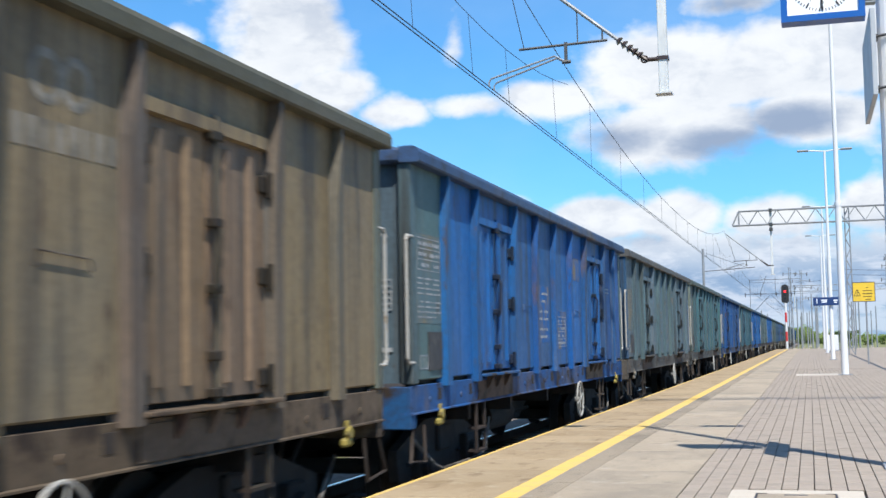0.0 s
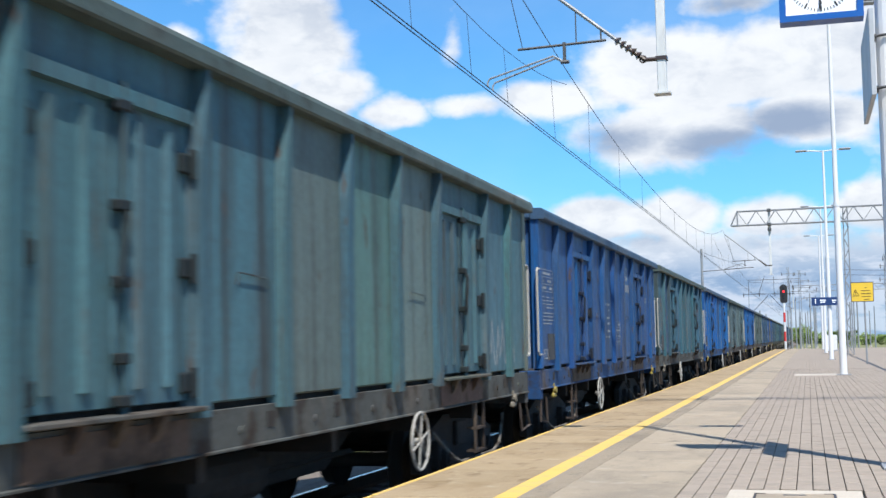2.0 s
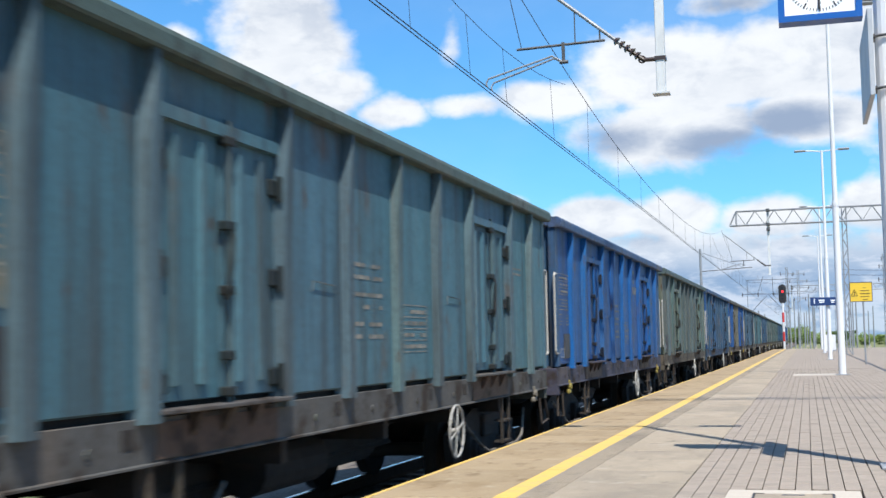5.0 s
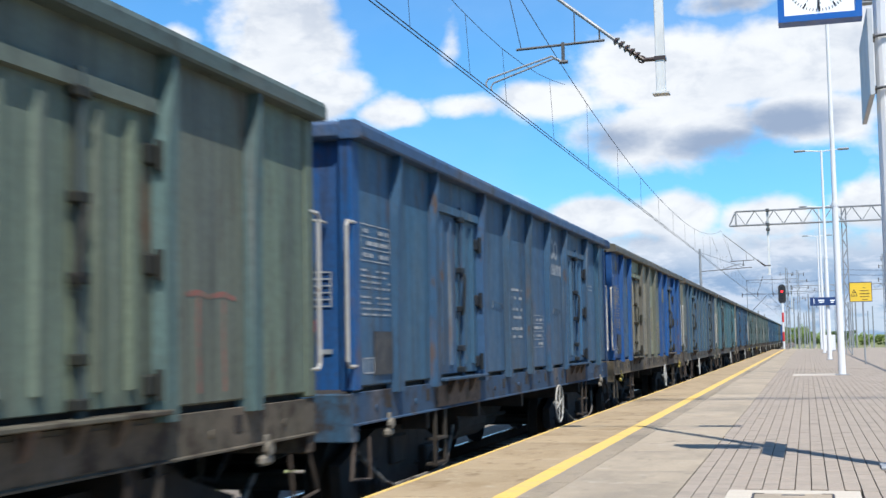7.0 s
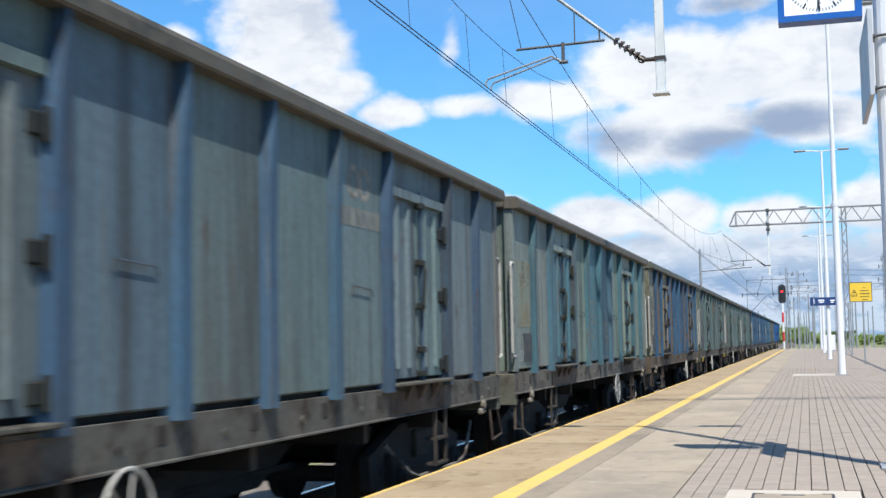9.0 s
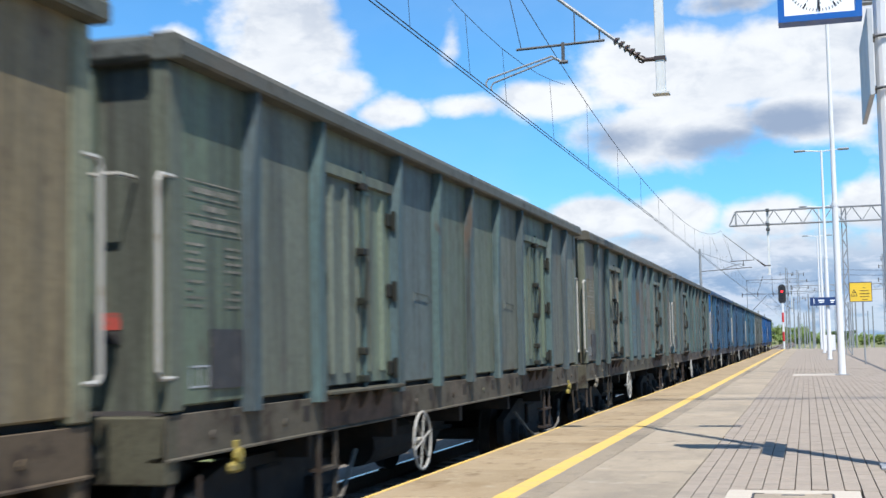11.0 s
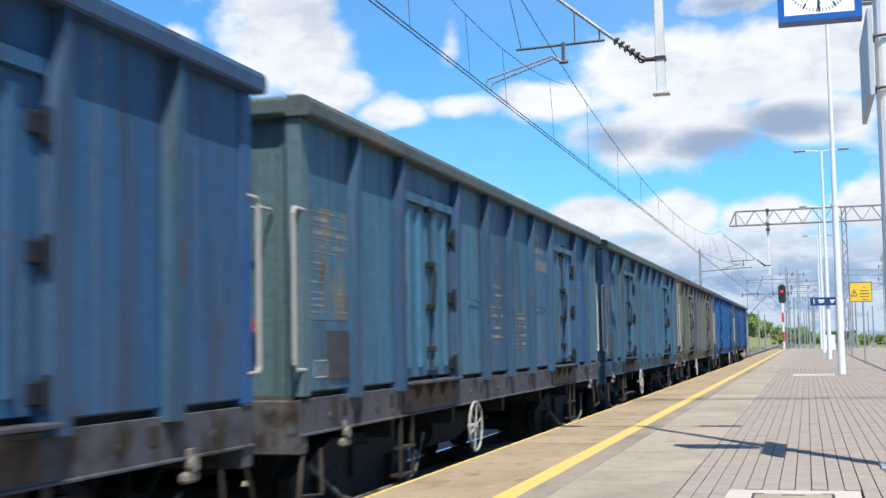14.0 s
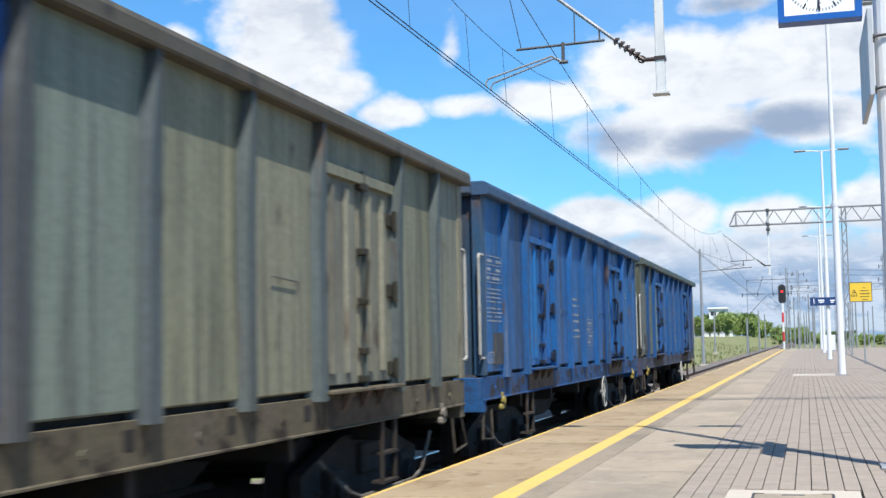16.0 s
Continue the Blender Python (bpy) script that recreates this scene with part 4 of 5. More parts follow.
    if i == 3:
        for k in range(3):
            y = S0 + 9.6 + 0.0 + k * 0.5 + 1.5
            bm = bmesh.new()
            bent(bm, [(x, y, 1.42), (x, y + 0.1, 1.86), (x, y + 0.16, 1.5), (x, y + 0.24, 1.58), (x, y + 0.3, 1.92), (x, y + 0.42, 1.42)], 0.018, 4)
            flatten(bm, x)
            part("graffiti", bm, MARK_WHITE, w, "pale scrawled paint")


# small unevenness of the train's run, in metres along the track
SWAY = {0.0: 0.12, 0.5: 0.18, 1.0: 0.08, 1.5: -0.28, 2.0: 0.28, 2.5: 0.0, 3.0: 0.22, 3.5: -0.4, 4.0: 0.1, 5.2: 0.0, 6.5: -0.28, 7.0: 0.05, 7.5: -0.36, 8.0: 0.36, 8.5: -0.12,
        9.0: 0.2, 10.2: 0.0, 11.5: -0.02, 12.0: 0.12, 12.5: -0.3, 13.0: -0.14, 13.5: -0.25, 14.0: 0.36, 14.5: -0.1, 15.0: -0.12, 15.5: -0.32, 16.0: 0.0}


def rows_of(k):
    return [(t, Matrix.Translation((TRACK, -4.02 + LONG * k - 18.25 * t + d - (S0 + BODY), RAIL))) for t, d in SWAY.items()]


# ---- lamps, clock and signs ----
def lamp_mast(y, x, top):
    m = empty("lamp_mast", Matrix.Translation((x, y, 0)))
    bm = bmesh.new()
    rod(bm, (0, 0, 0.02), (0, 0, 5.0), 0.105, 0.09, 16)
    rod(bm, (0, 0, 5.0), (0, 0, top), 0.075, 0.05, 14)
    rod(bm, (0, 0, 4.9), (0, 0, 5.02), 0.1, 0.1, 16)
    part("mast", bm, WHITE_MAST, m, smooth=False)
    bm = bmesh.new()
    box(bm, (-0.2, -0.2, 0.0), (0.2, 0.2, 0.025), 0.004)
    part("base_plate", bm, GALV, m)
    for s in (-1, 1):
        bm = bmesh.new()
        bent(bm, [(0, 0, top - 0.05), (s * 0.45, 0, top), (s * 0.8, 0, top + 0.02)], 0.03)
        arm = part("arm", bm, WHITE_MAST, m)
        bm = bmesh.new()
        box(bm, (min(s * 0.75, s * 1.3), -0.14, top - 0.02), (max(s * 0.75, s * 1.3), 0.14, top + 0.07), 0.035)
        part("lamp_head", bm, GALV, arm, "flat grey lamp head")
    return tagged(m, "tall white double-armed lamp mast on the platform", "street lamp", "lamp masts along the platform")


def clock():
    c = tagged(empty("station_clock", Matrix.Translation((0.216, 11.4, 4.2))), "square blue-framed station clock with a white dial on a lamp mast", "clock")
    bm = bmesh.new()
    r = 0.35
    for lo, hi in (((-r, -0.1, -r), (-r + 0.055, 0.1, r)), ((r - 0.055, -0.1, -r), (r, 0.1, r)), ((-r + 0.055, -0.1, -r), (r - 0.055, 0.1, -r + 0.055)), ((-r + 0.055, -0.1, r - 0.055), (r - 0.055, 0.1, r))):
        box(bm, lo, hi)
    part("case", bm, CLOCK_BLUE, c, "blue square frame")
    bm = bmesh.new()
    box(bm, (-r + 0.05, -0.085, -r + 0.05), (r - 0.05, 0.085, r - 0.05))
    dial = part("dial", bm, DIAL, c)
    bm = bmesh.new()
    for k in range(60):
        a = k * math.pi / 30
        long, half = (0.05, 0.007) if k % 5 == 0 else (0.025, 0.0035)
        u, v = Vector((math.sin(a), 0, math.cos(a))), Vector((math.cos(a), 0, -math.sin(a)))
        p = [u * (0.275 - long) - v * half, u * (0.275 - long) + v * half, u * 0.275 + v * half, u * 0.275 - v * half]
        lo = [bm.verts.new(q + Vector((0, -0.089, 0))) for q in p]
        hi = [bm.verts.new(q + Vector((0, -0.086, 0))) for q in p]
        bm.faces.new(lo)
        for j in range(4):
            bm.faces.new((lo[j], lo[(j + 1) % 4], hi[(j + 1) % 4], hi[j]))
    bmesh.ops.recalc_face_normals(bm, faces=bm.faces)
    part("minute_track", bm, INK, dial)
    for k in range(1, 13):
        a = k * math.pi / 6
        lettering(str(k), 0.055, (0.195 * math.sin(a), -0.087, 0.195 * math.cos(a)), 90, dial, INK, "numeral")
    for name, a, long, half in (("hour_hand", math.pi * 0.52, 0.15, 0.011), ("minute_hand", math.radians(182), 0.255, 0.008)):
        bm = bmesh.new()
        box(bm, (-half, -0.096, -0.04), (half, -0.092, long))
        bmesh.ops.rotate(bm, verts=bm.verts, cent=(0, 0, 0), matrix=Matrix.Rotation(a, 3, "Y"))
        part(name, bm, INK, dial)
    for z in (-0.18, 0.18):
        bm = bmesh.new()
        rod(bm, (0.349, 0, z), (0.47, 0, z), 0.02)
        part("bracket", bm, GALV, c)


def lettering(words, size, place, turn, parent, material, name, thick=0.001):
    text = bpy.data.curves.new(name, "FONT")
    text.body, text.size, text.align_x, text.align_y, text.extrude = words, size, "CENTER", "CENTER", thick
    made = bpy.data.objects.new(name, text)
    mesh = bpy.data.meshes.new_from_object(made)
    bpy.data.objects.remove(made)
    mesh.materials.append(material)
    ob = new(name, mesh)
    ob.parent = parent
    ob.matrix_basis = Matrix.Translation(place) @ pose(0, 0, 0, turn)
    return ob


def side_board():
    b = tagged(empty("sign_board", Matrix.Translation((0.59, 11.5, 3.42))), "grey station sign board seen from its edge on a lamp mast", "sign")
    bm = bmesh.new()
    box(bm, (-0.02, -0.75, -0.36), (0.02, 0.75, 0.36), 0.004)
    part("panel", bm, GREY_BOARD, b)
    for z in (-0.2, 0.25):
        bm = bmesh.new()
        box(bm, (0.021, -0.13, z - 0.03), (0.2, -0.07, z + 0.03))
        ring(bm, (0.16, -0.1, z), "z", 0.115, 0.012, 16, 4)
        part("clamp", bm, DARK_STEEL, b)


def warning_sign():
    s = tagged(empty("warning_sign", Matrix.Translation((2.17, 52.75, 0))), "yellow warning sign on a thin grey post", "sign")
    bm = bmesh.new()
    rod(bm, (0, 0.05, 0), (0, 0.05, 3.25), 0.035, sides=10)
    part("post", bm, GALV, s)
    bm = bmesh.new()
    box(bm, (-0.48, 0.0, 2.48), (0.34, 0.02, 3.22), 0.006)
    panel = part("panel", bm, SIGN_YELLOW, s)
    bm = bmesh.new()
    for lo, hi in (((-0.5, -0.004, 2.46), (0.36, 0.024, 2.485)), ((-0.5, -0.004, 3.215), (0.36, 0.024, 3.24)), ((-0.5, -0.004, 2.486), (-0.475, 0.024, 3.214)), ((0.335, -0.004, 2.486), (0.36, 0.024, 3.214))):
        box(bm, lo, hi)
    part("frame", bm, DARK_STEEL, panel)
    bm = bmesh.new()
    for a, b in (((-0.44, 2.7), (-0.32, 2.95)), ((-0.32, 2.95), (-0.2, 2.7)), ((-0.2, 2.7), (-0.44, 2.7))):
        rod(bm, (a[0], -0.004, a[1]), (b[0], -0.004, b[1]), 0.009, sides=4)
    rod(bm, (-0.32, -0.004, 2.74), (-0.32, -0.004, 2.86), 0.012, sides=4)
    part("warning_triangle", bm, INK, panel)
    bm = bmesh.new()
    for k, (u, v) in enumerate(((0.02, 0.1), (-0.1, 0.24), (-0.12, 0.26), (-0.1, 0.24), (-0.02, 0.18))):
        box(bm, (u, -0.006, 3.0 - k * 0.115), (v, -0.001, 3.022 - k * 0.115))
    part("text_bar", bm, INK, panel)


def catenary():
    """Two portals 60 m apart with drop posts and cantilevers, and the wires between them."""
    for y in (19.9, 80.0, 200.0):
        g = tagged(empty("catenary_portal", Matrix.Translation((0, y, 0))), "galvanised lattice portal over the tracks", "portal", "catenary portals")
        x0, x1 = (-4.35, 12.0)
        for dy in (-0.2, 0.2):
            bm = bmesh.new()
            rod(bm, (x0, dy, 8.05), (x1, dy, 8.05), 0.04, sides=6)
            part("lower_chord", bm, GALV, g)
            bm = bmesh.new()
            rod(bm, (x0 + 0.4, dy, 8.92), (x1, dy, 8.92), 0.04, sides=6)
            part("upper_chord", bm, GALV, g)
            n, reach = 14, (x1 - x0 - 0.4) / 14
            for i in range(n):
                u = x0 + 0.4 + reach * i
                for name, a, b in (("fall", (0, 0, 8.92), (reach / 2, 0, 8.05)), ("rise", (reach / 2, 0, 8.05), (reach, 0, 8.92))):
                    if name not in MADE:
                        bm = bmesh.new()
                        rod(bm, a, b, 0.02, sides=5)
                        MADE[name] = part("brace", bm, GALV, g)
                        MADE[name].location = (u, dy, 0)
                    else:
                        again(MADE[name], g, Matrix.Translation((u, dy, 0)))
            bm = bmesh.new()
            rod(bm, (x0, dy, 8.05), (x0 + 0.4, dy, 8.92), 0.03, sides=5)
            part("end_brace", bm, GALV, g)
            bm = bmesh.new()
            rod(bm, (x0 + 0.4, dy, 8.06), (x0 + 0.4, dy, 8.9), 0.04, sides=5)
            part("end_upright", bm, GALV, g)
        for z in (7.75, 8.05, 8.92):
            bm = bmesh.new()
            box(bm, (-2.16, -0.24, z - 0.09), (-1.94, 0.24, z + 0.09), 0.02)
            part("clamp", bm, DARK_STEEL, g, "dark steel clamp")
        bm = bmesh.new()
        tower(bm, 2.4 if y > 60 else 9.0, 0, 8.95)
        part("tower", bm, GALV, g)
        bm = bmesh.new()
        box(bm, (-2.12, -0.07, 4.98), (-1.98, 0.07, 8.9), 0.01)
        box(bm, (-2.18, -0.13, 4.955), (-1.92, 0.13, 4.98))
        part("drop_post", bm, POST_PAINT, g, "pale steel drop post")
        cantilever(y, g)


def tower(bm, x, y, top):
    for dx in (-0.22, 0.22):
        rod(bm, (x + dx * 0.8, y, -0.6), (x + dx * 0.55, y, top), 0.035, sides=6)
    n = 14
    for i in range(n):
        z0, z1 = top * i / n, top * (i + 1) / n
        s = 1 if i % 2 else -1
        rod(bm, (x - s * 0.15, y, z0), (x + s * 0.15, y, z1), 0.035, sides=5)


def cantilever(y, g):
    c = g
    bm = bmesh.new()
    rod(bm, (-2.55, 0, 5.72), (-4.75, 0, 7.55), 0.03, sides=8)
    tube = part("cantilever_tube", bm, GALV, c)
    bm = bmesh.new()
    rod(bm, (-2.1, 0, 5.53), (-2.32, 0, 5.53), 0.035)
    ring(bm, (-2.34, 0, 5.54), "y", 0.05, 0.016, 12, 5)
    box(bm, (-2.14, -0.085, 5.5), (-1.96, 0.085, 5.56))
    rod(bm, (-2.3, 0, 5.52), (-2.55, 0, 5.72), 0.035)
    for k in range(5):
        p = Vector((-2.4, 0, 5.6)).lerp(Vector((-2.72, 0, 5.86)), k / 4)
        q = p + Vector((-0.035, 0, 0.028))
        rod(bm, p, q, 0.075, 0.045, 12)
    part("insulator", bm, CERAMIC, c, "dark ribbed insulator")
    bm = bmesh.new()
    rod(bm, (-4.36, 0, 5.86), (-2.92, 0, 5.9), 0.022)
    rod(bm, (-3.0, 0, 5.9), (-3.0, 0, 6.08), 0.014)
    rod(bm, (-3.4, 0, 5.9), (-3.4, 0, 6.4), 0.01)
    part("registration_arm", bm, DARK_STEEL, c)
    bm = bmesh.new()
    box(bm, (-3.62, -0.02, 5.58), (-3.57, 0.02, 5.92))
    rod(bm, (-3.66, 0, 5.6), (-3.52, 0, 5.6), 0.03)
    part("arm_hanger", bm, DARK_STEEL, c)
    for dy in (0.0, 0.35):
        bm = bmesh.new()
        bent(bm, [(-3.6, dy * 0.3, 5.6), (-3.78, dy * 0.5, 5.71), (-4.84, dy, 5.42), (-4.88, dy, 5.36), (-4.87, dy, 5.29)], 0.016)
        part("steady_arm", bm, GALV, c)
    bm = bmesh.new()
    rod(bm, (-4.28, 0, 5.87), (-4.6, 0, 7.43), 0.007, sides=5)
    part("hanger_wire", bm, WIRE, c)


def wires():
    spans = [(-40.1, 19.9), (19.9, 80.0), (80.0, 140.0), (140.0, 200.0), (200.0, 260.0)]
    o = tagged(empty("overhead_line"), "thin dark overhead contact and carrier wires above the track", "cable")
    for dx in (-0.035, 0.035):
        bm = bmesh.new()
        rod(bm, (TRACK + dx, -40, 5.25), (TRACK + dx, 260, 5.25), 0.0085, sides=6)
        part("contact_wire", bm, WIRE, o)
    for a, b in spans:
        def height(u):
            return 6.1 + 1.7 * abs(2 * u - 1) ** 2.2
        bm = bmesh.new()
        pts = [(TRACK, a + (b - a) * i / 24, height(i / 24)) for i in range(25)]
        bent(bm, pts, 0.0085, 5)
        part("carrier_wire", bm, WIRE, o)
        for i in range(2, 11):
            u = i / 12
            y = a + (b - a) * u
            bm = bmesh.new()
            rod(bm, (TRACK, y, 5.25), (TRACK, y, height(u)), 0.004, sides=4)
            part("dropper", bm, WIRE, o)
    for y in (19.9, 80.0):
        bm = bmesh.new()
        pts = [(TRACK - 0.06, y + s, 6.22 + 0.010 * s * s) for s in (-7.5, -6, -4.5, -3, -1.5, 0, 1.5, 3, 4.5, 6, 7.5)]
        bent(bm, pts, 0.006, 5)
        part("stitch_wire", bm, WIRE, o)
        for s in (-4.2, -1.1, 1.4, 5.7):
            bm = bmesh.new()
            rod(bm, (TRACK, y + s, 5.25), (TRACK - 0.06, y + s, 6.22 + 0.010 * s * s), 0.004, sides=4)
            part("dropper", bm, WIRE, o)


def signal():
    s = tagged(empty("railway_signal", Matrix.Translation((-2.25, 131.0, RAIL - 0.6))), "black railway signal showing red on a red and white mast", "signal")
    for k in range(6):
        bm = bmesh.new()
        rod(bm, (0, 0, k * 0.95), (0, 0, (k + 1) * 0.95), 0.11, sides=12)
        part("mast_band", bm, SIGNAL_RED if k % 2 == 0 else WHITE_MAST, s)
    bm = bmesh.new()
    n = 10
    shape = [(0.36 * math.cos(math.pi * j / n), 7.2 + 0.36 * math.sin(math.pi * j / n)) for j in range(n + 1)] + [(-0.36 * math.cos(math.pi * j / n), 5.95 - 0.3 * math.sin(math.pi * j / n)) for j in range(n + 1)]
    prism(bm, shape, "y", -0.06, 0.12)
    case = part("signal_case", bm, SIGNAL_BLACK, s)
    for k, z in enumerate((7.2, 6.85, 6.5, 6.15)):
        bm = bmesh.new()
        rod(bm, (0, -0.05, z), (0, -0.09, z), 0.095, sides=16)
        part("lens", bm, RED_GLOW if k == 1 else DARK_GLASS, case, "lit red lens" if k == 1 else "")
        bm = bmesh.new()
        rod(bm, (0, -0.06, z + 0.14), (0, -0.3, z + 0.15), 0.03, sides=6)
        part("hood", bm, SIGNAL_BLACK, case)


def platform_sign():
    s = tagged(empty("platform_sign", Matrix.Translation((0.8, 64.12, 2.82))), "navy blue platform number sign hung on a lamp mast", "sign")
    bm = bmesh.new()
    box(bm, (-0.6, 0, -0.2), (0.62, 0.04, 0.2), 0.01)
    panel = part("panel", bm, SIGN_BLUE, s)
    lettering("1", 0.36, (-0.42, -0.003, 0), 90, panel, DIAL, "numeral")
    bm = bmesh.new()
    for lo, hi, z in ((-0.22, 0.06, 0.06), (-0.2, 0.04, -0.03), (0.34, 0.55, 0.04), (0.36, 0.5, -0.05)):
        box(bm, (lo, -0.004, z - 0.025), (hi, -0.001, z + 0.025))
    part("text_bar", bm, DIAL, panel)
    bm = bmesh.new()
    for z in (-0.12, 0.12):
        box(bm, (0.15, 0.041, z - 0.02), (0.2, 0.1, z + 0.02))
    part("clamp", bm, GALV, s)


def mast(x, y, top, arms, lattice, label):
    m = tagged(empty("catenary_mast", Matrix.Translation((x, y, RAIL - 0.6))), label, "mast", "masts beside the tracks")
    high = top - (RAIL - 0.6)
    bm = bmesh.new()
    if lattice:
        for dx, dy in ((-0.16, -0.16), (0.16, -0.16), (0.16, 0.16), (-0.16, 0.16)):
            rod(bm, (dx * 1.3, dy * 1.3, 0), (dx * 0.6, dy * 0.6, high), 0.035, sides=5)
        n = int(high / 0.7)
        for k in range(n):
            s = 1 if k % 2 else -1
            for dy in (-0.16, 0.16):
                rod(bm, (-s * 0.19, dy, high * k / n), (s * 0.19, dy, high * (k + 1) / n), 0.02, sides=4)
    else:
        rod(bm, (0, 0, 0), (0, 0, high), 0.13, 0.09, 10)
    part("mast", bm, GALV, m)
    for z, lo, hi in arms:
        bm = bmesh.new()
        rod(bm, (lo, 0, high - z), (hi, 0, high - z), 0.035, sides=6)
        arm = part("arm", bm, GALV, m)
        for u in (lo * 0.85, hi * 0.85):
            bm = bmesh.new()
            rod(bm, (u, 0, high - z - 0.25), (u, 0, high - z + 0.2), 0.045, 0.03, 8)
            part("insulator", bm, CERAMIC, arm)
    bm = bmesh.new()
    box(bm, (-0.3, -0.3, 0), (0.3, 0.3, 0.35), 0.02)
    part("footing", bm, HATCH, m)
    return m


def masts():
    m = mast(-7.75, 100.0, 8.1, (), False, "slim grey catenary mast with a track bracket")
    high = 8.1 - (RAIL - 0.6)
    bm = bmesh.new()
    bent(bm, [(0.1, 0, high - 1.75), (3.9, 0, high - 1.55)], 0.03)
    bent(bm, [(0.1, 0, high - 0.3), (3.3, 0, high - 1.55)], 0.014)
    part("bracket", bm, DARK_STEEL, m)
    pale, dark = "slim grey mast beside the far tracks", "grey lattice mast with crossarms beside the far tracks"
    for x, y, top, arms, lattice in ((-6.6, 150, 3.4, (), False), (-6.5, 185, 5.0, (), False), (-6.6, 215, 5.0, (), False), (-13.0, 190, 5.0, (), False), (-19, 190, 8.0, ((0.3, -1.6, 1.6),), False),
                                     (-2.2, 165, 9.9, ((0.8, -0.9, 0.9), (2.6, -1.2, 0.6)), True), (-0.9, 175, 10.0, ((0.5, -0.9, 0.9), (1.4, -1.3, 1.3), (2.3, -0.9, 1.5), (3.8, -0.7, 1.0)), True),
                                     (0.4, 210, 8.0, ((0.6, -1, 1),), False), (2.0, 190, 8.6, ((0.6, -0.8, 0.8),), True), (-2.9, 240, 6.5, (), False), (-1.4, 260, 6.0, (), False), (1.4, 250, 6.5, (), False),
                                     (8.0, 140, 9.6, ((0.4, -0.3, 0.9), (1.2, -0.6, 0.6), (2.6, -0.7, 0.9)), True), (9.3, 150, 7.5, ((0.7, -1.0, 1.0),), False), (7.0, 210, 6.5, (), False), (10.5, 220, 6.0, (), False),
                                     (5.2, 170, 5.5, (), False), (6.1, 240, 5.5, (), False), (12.5, 170, 7.5, ((0.5, -1, 1),), True), (11.5, 260, 6.0, (), False), (0.0, 300, 7.0, (), False), (3.6, 230, 6.0, (), False),
                                     (-3.4, 205, 4.6, (), False), (-2.0, 225, 7.6, ((0.5, -0.8, 0.8),), False), (-0.4, 232, 5.4, (), False), (0.9, 198, 6.2, ((0.4, -0.7, 0.7),), False), (1.6, 280, 9.0, ((0.6, -1.2, 1.2), (1.8, -1.0, 1.0)), True),
                                     (-4.3, 290, 7.0, (), False), (-1.2, 195, 4.2, (), False), (2.6, 215, 4.4, (), False), (4.4, 205, 7.4, ((0.5, -0.8, 0.8),), True), (6.6, 185, 6.0, (), False)):
        mast(x, y, top, arms, lattice, dark if lattice else pale)
    g = tagged(empty("switch_gantry", Matrix.Translation((-7.05, 164.0, RAIL - 0.6))), "dark slender steel frame with insulators beyond the platform", "gantry")
    for name, a, b in (("upright", (0, 0, 0), (0, 0, 9.6)), ("upright", (4.9, 0, 0), (4.9, 0, 9.6)), ("crossbar", (-0.1, 0, 9.55), (6.1, 0, 9.55)), ("crossbar", (-0.7, 0, 7.75), (5.2, 0, 7.75)),
                       ("strut", (1.2, 0, 7.75), (2.0, 0, 10.0)), ("strut", (3.1, 0, 7.75), (3.1, 0, 9.9)), ("brace", (0.1, 0, 5.2), (2.4, 0, 7.6)), ("brace", (4.6, 0, 5.4), (2.6, 0, 7.6))):
        bm = bmesh.new()
        rod(bm, a, b, 0.03, sides=6)
        part(name, bm, DARK_STEEL, g)
    for u in (-0.6, 1.3, 3.2, 5.0):
        bm = bmesh.new()
        rod(bm, (u, 0, 7.45), (u, 0, 7.95), 0.055, 0.04, 8)
        part("insulator", bm, CERAMIC, g)
    n = tagged(empty("span_wires"), "thin dark wires strung across the far tracks", "cable")
    for y, z, x0, x1 in ((118.0, 6.6, 2.9, 16.0), (119.0, 7.1, 2.9, 16.0), (165, 8.2, -7.0, 2.4), (150.0, 6.3, -6.5, 2.4)):
        bm = bmesh.new()
        bent(bm, [(x0 + (x1 - x0) * k / 8, y, z - 0.25 * math.sin(math.pi * k / 8)) for k in range(9)], 0.02, 4)
        part("wire", bm, WIRE, n)


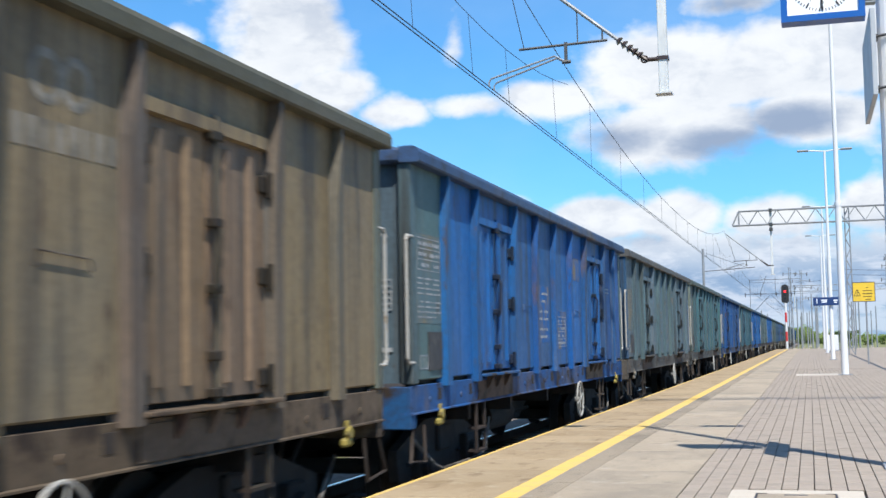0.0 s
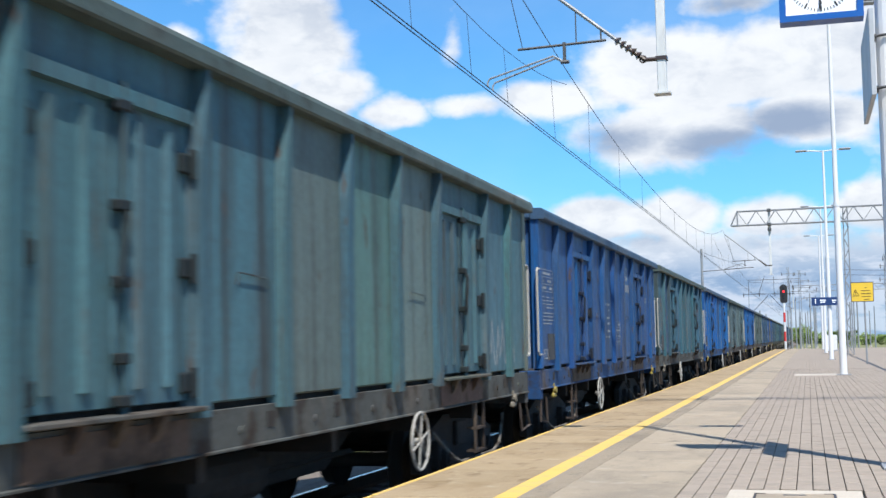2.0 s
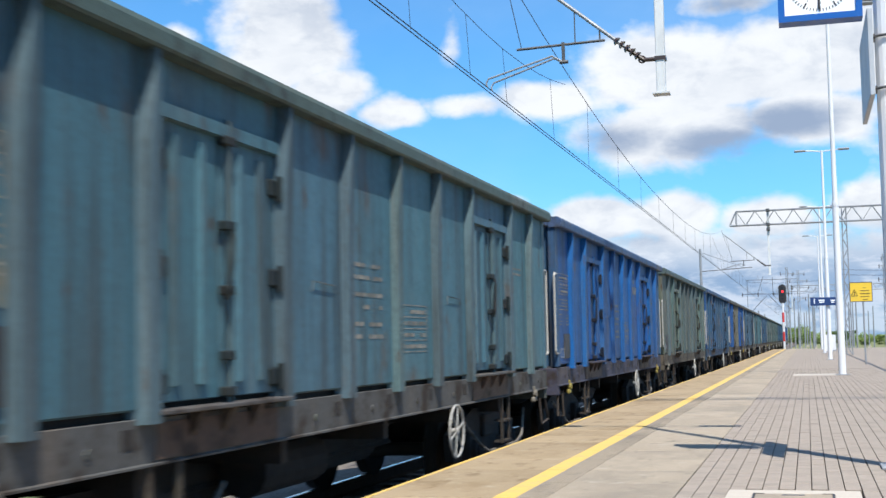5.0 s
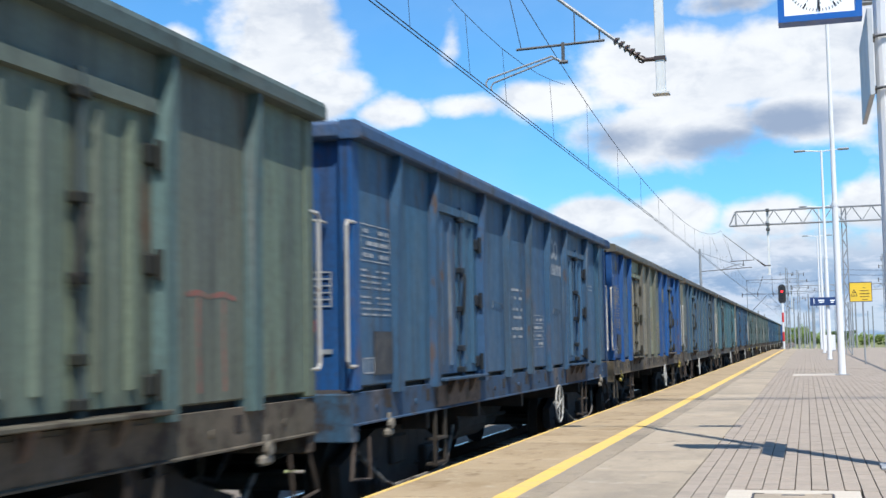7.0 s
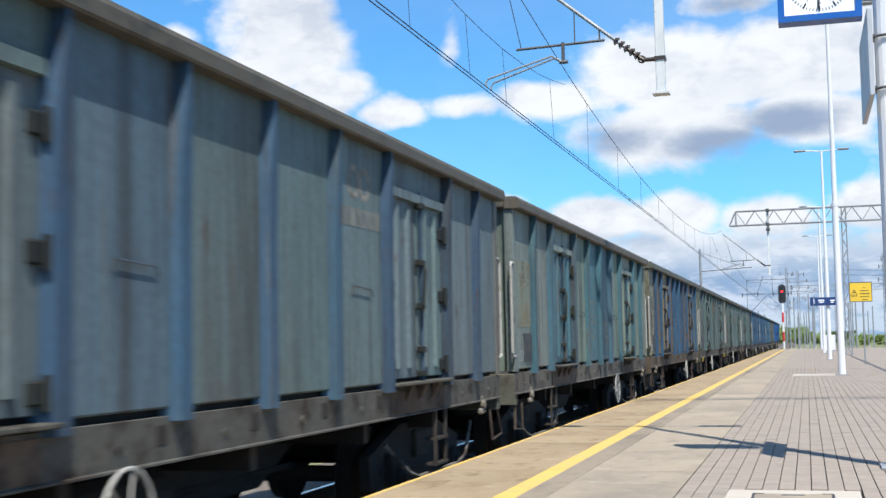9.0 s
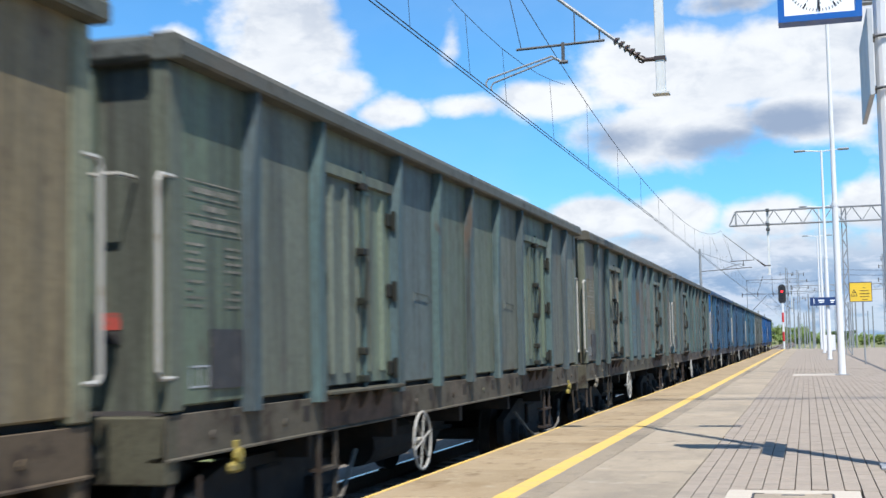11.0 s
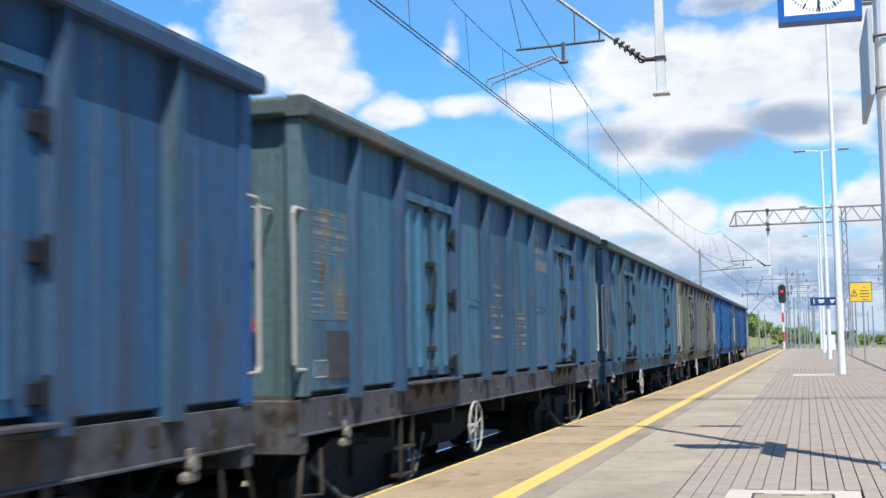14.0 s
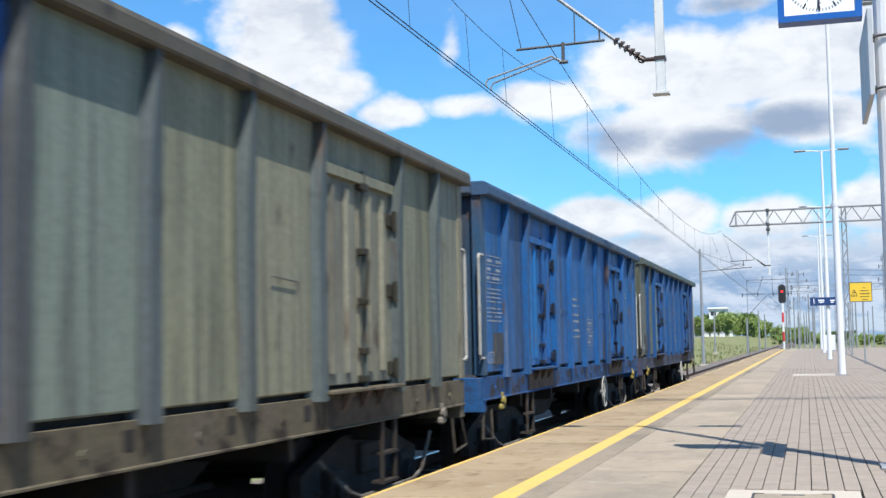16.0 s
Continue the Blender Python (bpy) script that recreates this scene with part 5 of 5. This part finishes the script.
def tree(x, y, high, seed):
    pick = random.Random(seed)
    t = tagged(empty("tree", Matrix.Translation((x, y, ground_height(x, y) - 0.1))), "leafy green broadleaf tree beside the railway", "tree", "trees beyond the tracks")
    bm = bmesh.new()
    rod(bm, (0, 0, 0), (0.1, 0, high * 0.55), 0.16, 0.08, 8)
    tips = []
    for k in range(6):
        a = k * 1.05 + pick.random()
        tip = Vector((math.cos(a) * high * 0.26, math.sin(a) * high * 0.26, high * pick.uniform(0.5, 0.8)))
        rod(bm, (0.05, 0, high * pick.uniform(0.2, 0.45)), tip, 0.06, 0.02, 5)
        tips.append(tip)
    part("trunk", bm, BARK, t)
    verts, faces = [], []
    lumps = [(Vector((pick.gauss(0, 0.2) * high, pick.gauss(0, 0.2) * high, high * pick.uniform(0.12, 0.85))), high * pick.uniform(0.1, 0.2)) for _ in range(19)] + [(p, high * 0.16) for p in tips]
    for mid, r in lumps:
        for _ in range(75):
            d = Vector((pick.gauss(0, 1), pick.gauss(0, 1), pick.gauss(0, 0.8)))
            p = mid + d.normalized() * r * pick.uniform(0.55, 1.05)
            if p.z < 0.15 * high * 0.3:
                continue
            u = Vector((pick.uniform(-1, 1), pick.uniform(-1, 1), pick.uniform(-1, 1))).normalized() * pick.uniform(0.2, 0.45)
            v = u.orthogonal().normalized() * pick.uniform(0.15, 0.34)
            i = len(verts)
            verts += [p - u, p - v * 0.8, p + u, p + v]
            faces.append((i, i + 1, i + 2, i + 3))
    mesh = bpy.data.meshes.new("crown")
    mesh.from_pydata(verts, [], faces)
    mesh.materials.append(LEAF)
    crown = new("crown", mesh)
    crown.parent = t
    return t


def far_things():
    pick = random.Random(3)
    kinds = [tree(-30.0, 505, 9.4, 1), tree(-25.0, 530, 8.6, 2), tree(-36.0, 520, 9.0, 3)]
    spots = [(-47 + k * 2.3 + pick.uniform(-0.8, 0.8), 500 + pick.uniform(-25, 30), pick.uniform(0.85, 1.1)) for k in range(14)]
    spots += [(-36.5, 486, 0.8), (-33.8, 484, 0.74), (-31.2, 486, 0.76), (-28.6, 484, 0.8)]
    spots += [(-20 + k * 3.0 + pick.uniform(-1, 1), 560 + pick.uniform(-20, 30), pick.uniform(0.6, 0.85)) for k in range(8)]
    spots += [(-110 + k * 5 + pick.uniform(-1, 1), 515 + pick.uniform(-20, 30), pick.uniform(0.9, 1.3)) for k in range(13)]
    spots += [(5 + k * 3.1 + pick.uniform(-1, 1), 330 + pick.uniform(-25, 25), pick.uniform(0.85, 1.2)) for k in range(16)]
    spots += [(-8 + k * 2.6, 420 + pick.uniform(-15, 15), pick.uniform(0.7, 1.05)) for k in range(6)]
    for k, (x, y, s) in enumerate(spots):
        t = copy_thing(kinds[k % 3], pose(x, y, ground_height(x, y) - 0.1, 0, 0, pick.uniform(0, 360)))
        t.scale = (s, s, s) if y > 450 else (s * 0.6, s * 0.6, s * 0.4)
    bm = bmesh.new()
    for k in range(3600):
        x, y = pick.uniform(-70, -7.6), pick.uniform(90, 300)
        z = ground_height(x, y) - 0.02
        h = pick.uniform(0.15, 0.55)
        a = pick.uniform(0, math.pi)
        dx, dy = 0.12 * math.cos(a), 0.12 * math.sin(a)
        p = [bm.verts.new(q) for q in ((x - dx, y - dy, z), (x + dx, y + dy, z), (x + dx * 0.3 + pick.uniform(-0.1, 0.1), y + dy * 0.3, z + h))]
        bm.faces.new(p)
    tagged(part("tall_grass", bm, GRASS), "tufts of rough grass beside the track", "grass", kind="stuff")
    house = tagged(empty("white_house", Matrix.Translation((-32.5, 496, ground_height(-32.5, 496) - 0.2))), "white flat-roofed house behind green trees", "house")
    bm = bmesh.new()
    box(bm, (-3.3, 0, 0), (3.3, 9, 10.6))
    part("wall", bm, PLASTER, house)
    bm = bmesh.new()
    box(bm, (-3.8, -0.6, 10.6), (3.8, 9.5, 11.3), 0.05)
    part("roof", bm, PLASTER, house)
    for x in (-1.7, 1.5):
        bm = bmesh.new()
        box(bm, (x - 1.0, -0.06, 8.2), (x + 1.0, 0.05, 9.7))
        win = part("window", bm, DARK_GLASS, house)
        bm = bmesh.new()
        box(bm, (x - 1.1, -0.1, 8.05), (x + 1.1, 0.04, 8.2))
        part("sill", bm, PLASTER, win)
    for x, y, wide in ((-27.6, 400, 2.0), (-24.9, 396, 1.5), (-30.6, 404, 2.2), (-22.6, 402, 1.0)):
        shed = tagged(empty("shed", Matrix.Translation((x, y, ground_height(x, y) - 0.1))), "small white shed with a grey roof on the grass", "shed", "sheds on the grass")
        bm = bmesh.new()
        box(bm, (-wide / 2, 0, 0), (wide / 2, 2, 1.1))
        part("wall", bm, PLASTER, shed)
        bm = bmesh.new()
        prism(bm, [(-wide / 2 - 0.1, 1.1), (wide / 2 + 0.1, 1.1), (0, 1.6)], "y", -0.15, 2.15)
        part("roof", bm, ROOF_GREY, shed)
    for x, y in ((1.75, 104.0), (1.45, 100.0)):
        c = tagged(empty("equipment_cabinet", Matrix.Translation((x, y, 0))), "white equipment cabinet on the platform", "cabinet")
        bm = bmesh.new()
        box(bm, (-0.35, -0.2, 0.06), (0.35, 0.2, 1.25), 0.01)
        body = part("body", bm, WHITE_MAST, c)
        bm = bmesh.new()
        box(bm, (-0.3, -0.215, 0.15), (0.3, -0.201, 1.15), 0.004)
        part("door", bm, WHITE_MAST, body)
        bm = bmesh.new()
        box(bm, (-0.38, -0.23, 0.0), (0.38, 0.23, 0.06))
        part("plinth", bm, GALV, c)


def place_all():
    ground()
    track(TRACK, "track_near", "rails on concrete sleepers in dusty ballast beside the platform")
    platform()
    for i, (y, x) in enumerate(((11.4, 0.75), (38.55, 0.93), (64.3, 1.02), (91.0, 1.1), (117.5, 1.2))):
        lamp_mast(y, x, (10.4, 10.8, 10.2, 10.1, 10.1)[i])
    clock()
    side_board()
    warning_sign()
    catenary()
    wires()
    signal()
    platform_sign()
    masts()
    far_things()


place_all()
TRAIN = train()


def motions():
    turn = [(f / FPS, 18.25 * f / FPS / 0.46) for f in range(481)]
    for k, w in enumerate(TRAIN):
        walk(w, rows_of(k + 1))
        for axle in (o for o in w.children_recursive if o.name.startswith("wheelset")):
            place = Matrix.Translation(axle.location)
            walk(axle, [(t, place @ Matrix.Rotation(a, 4, "X")) for t, a in turn])


motions()
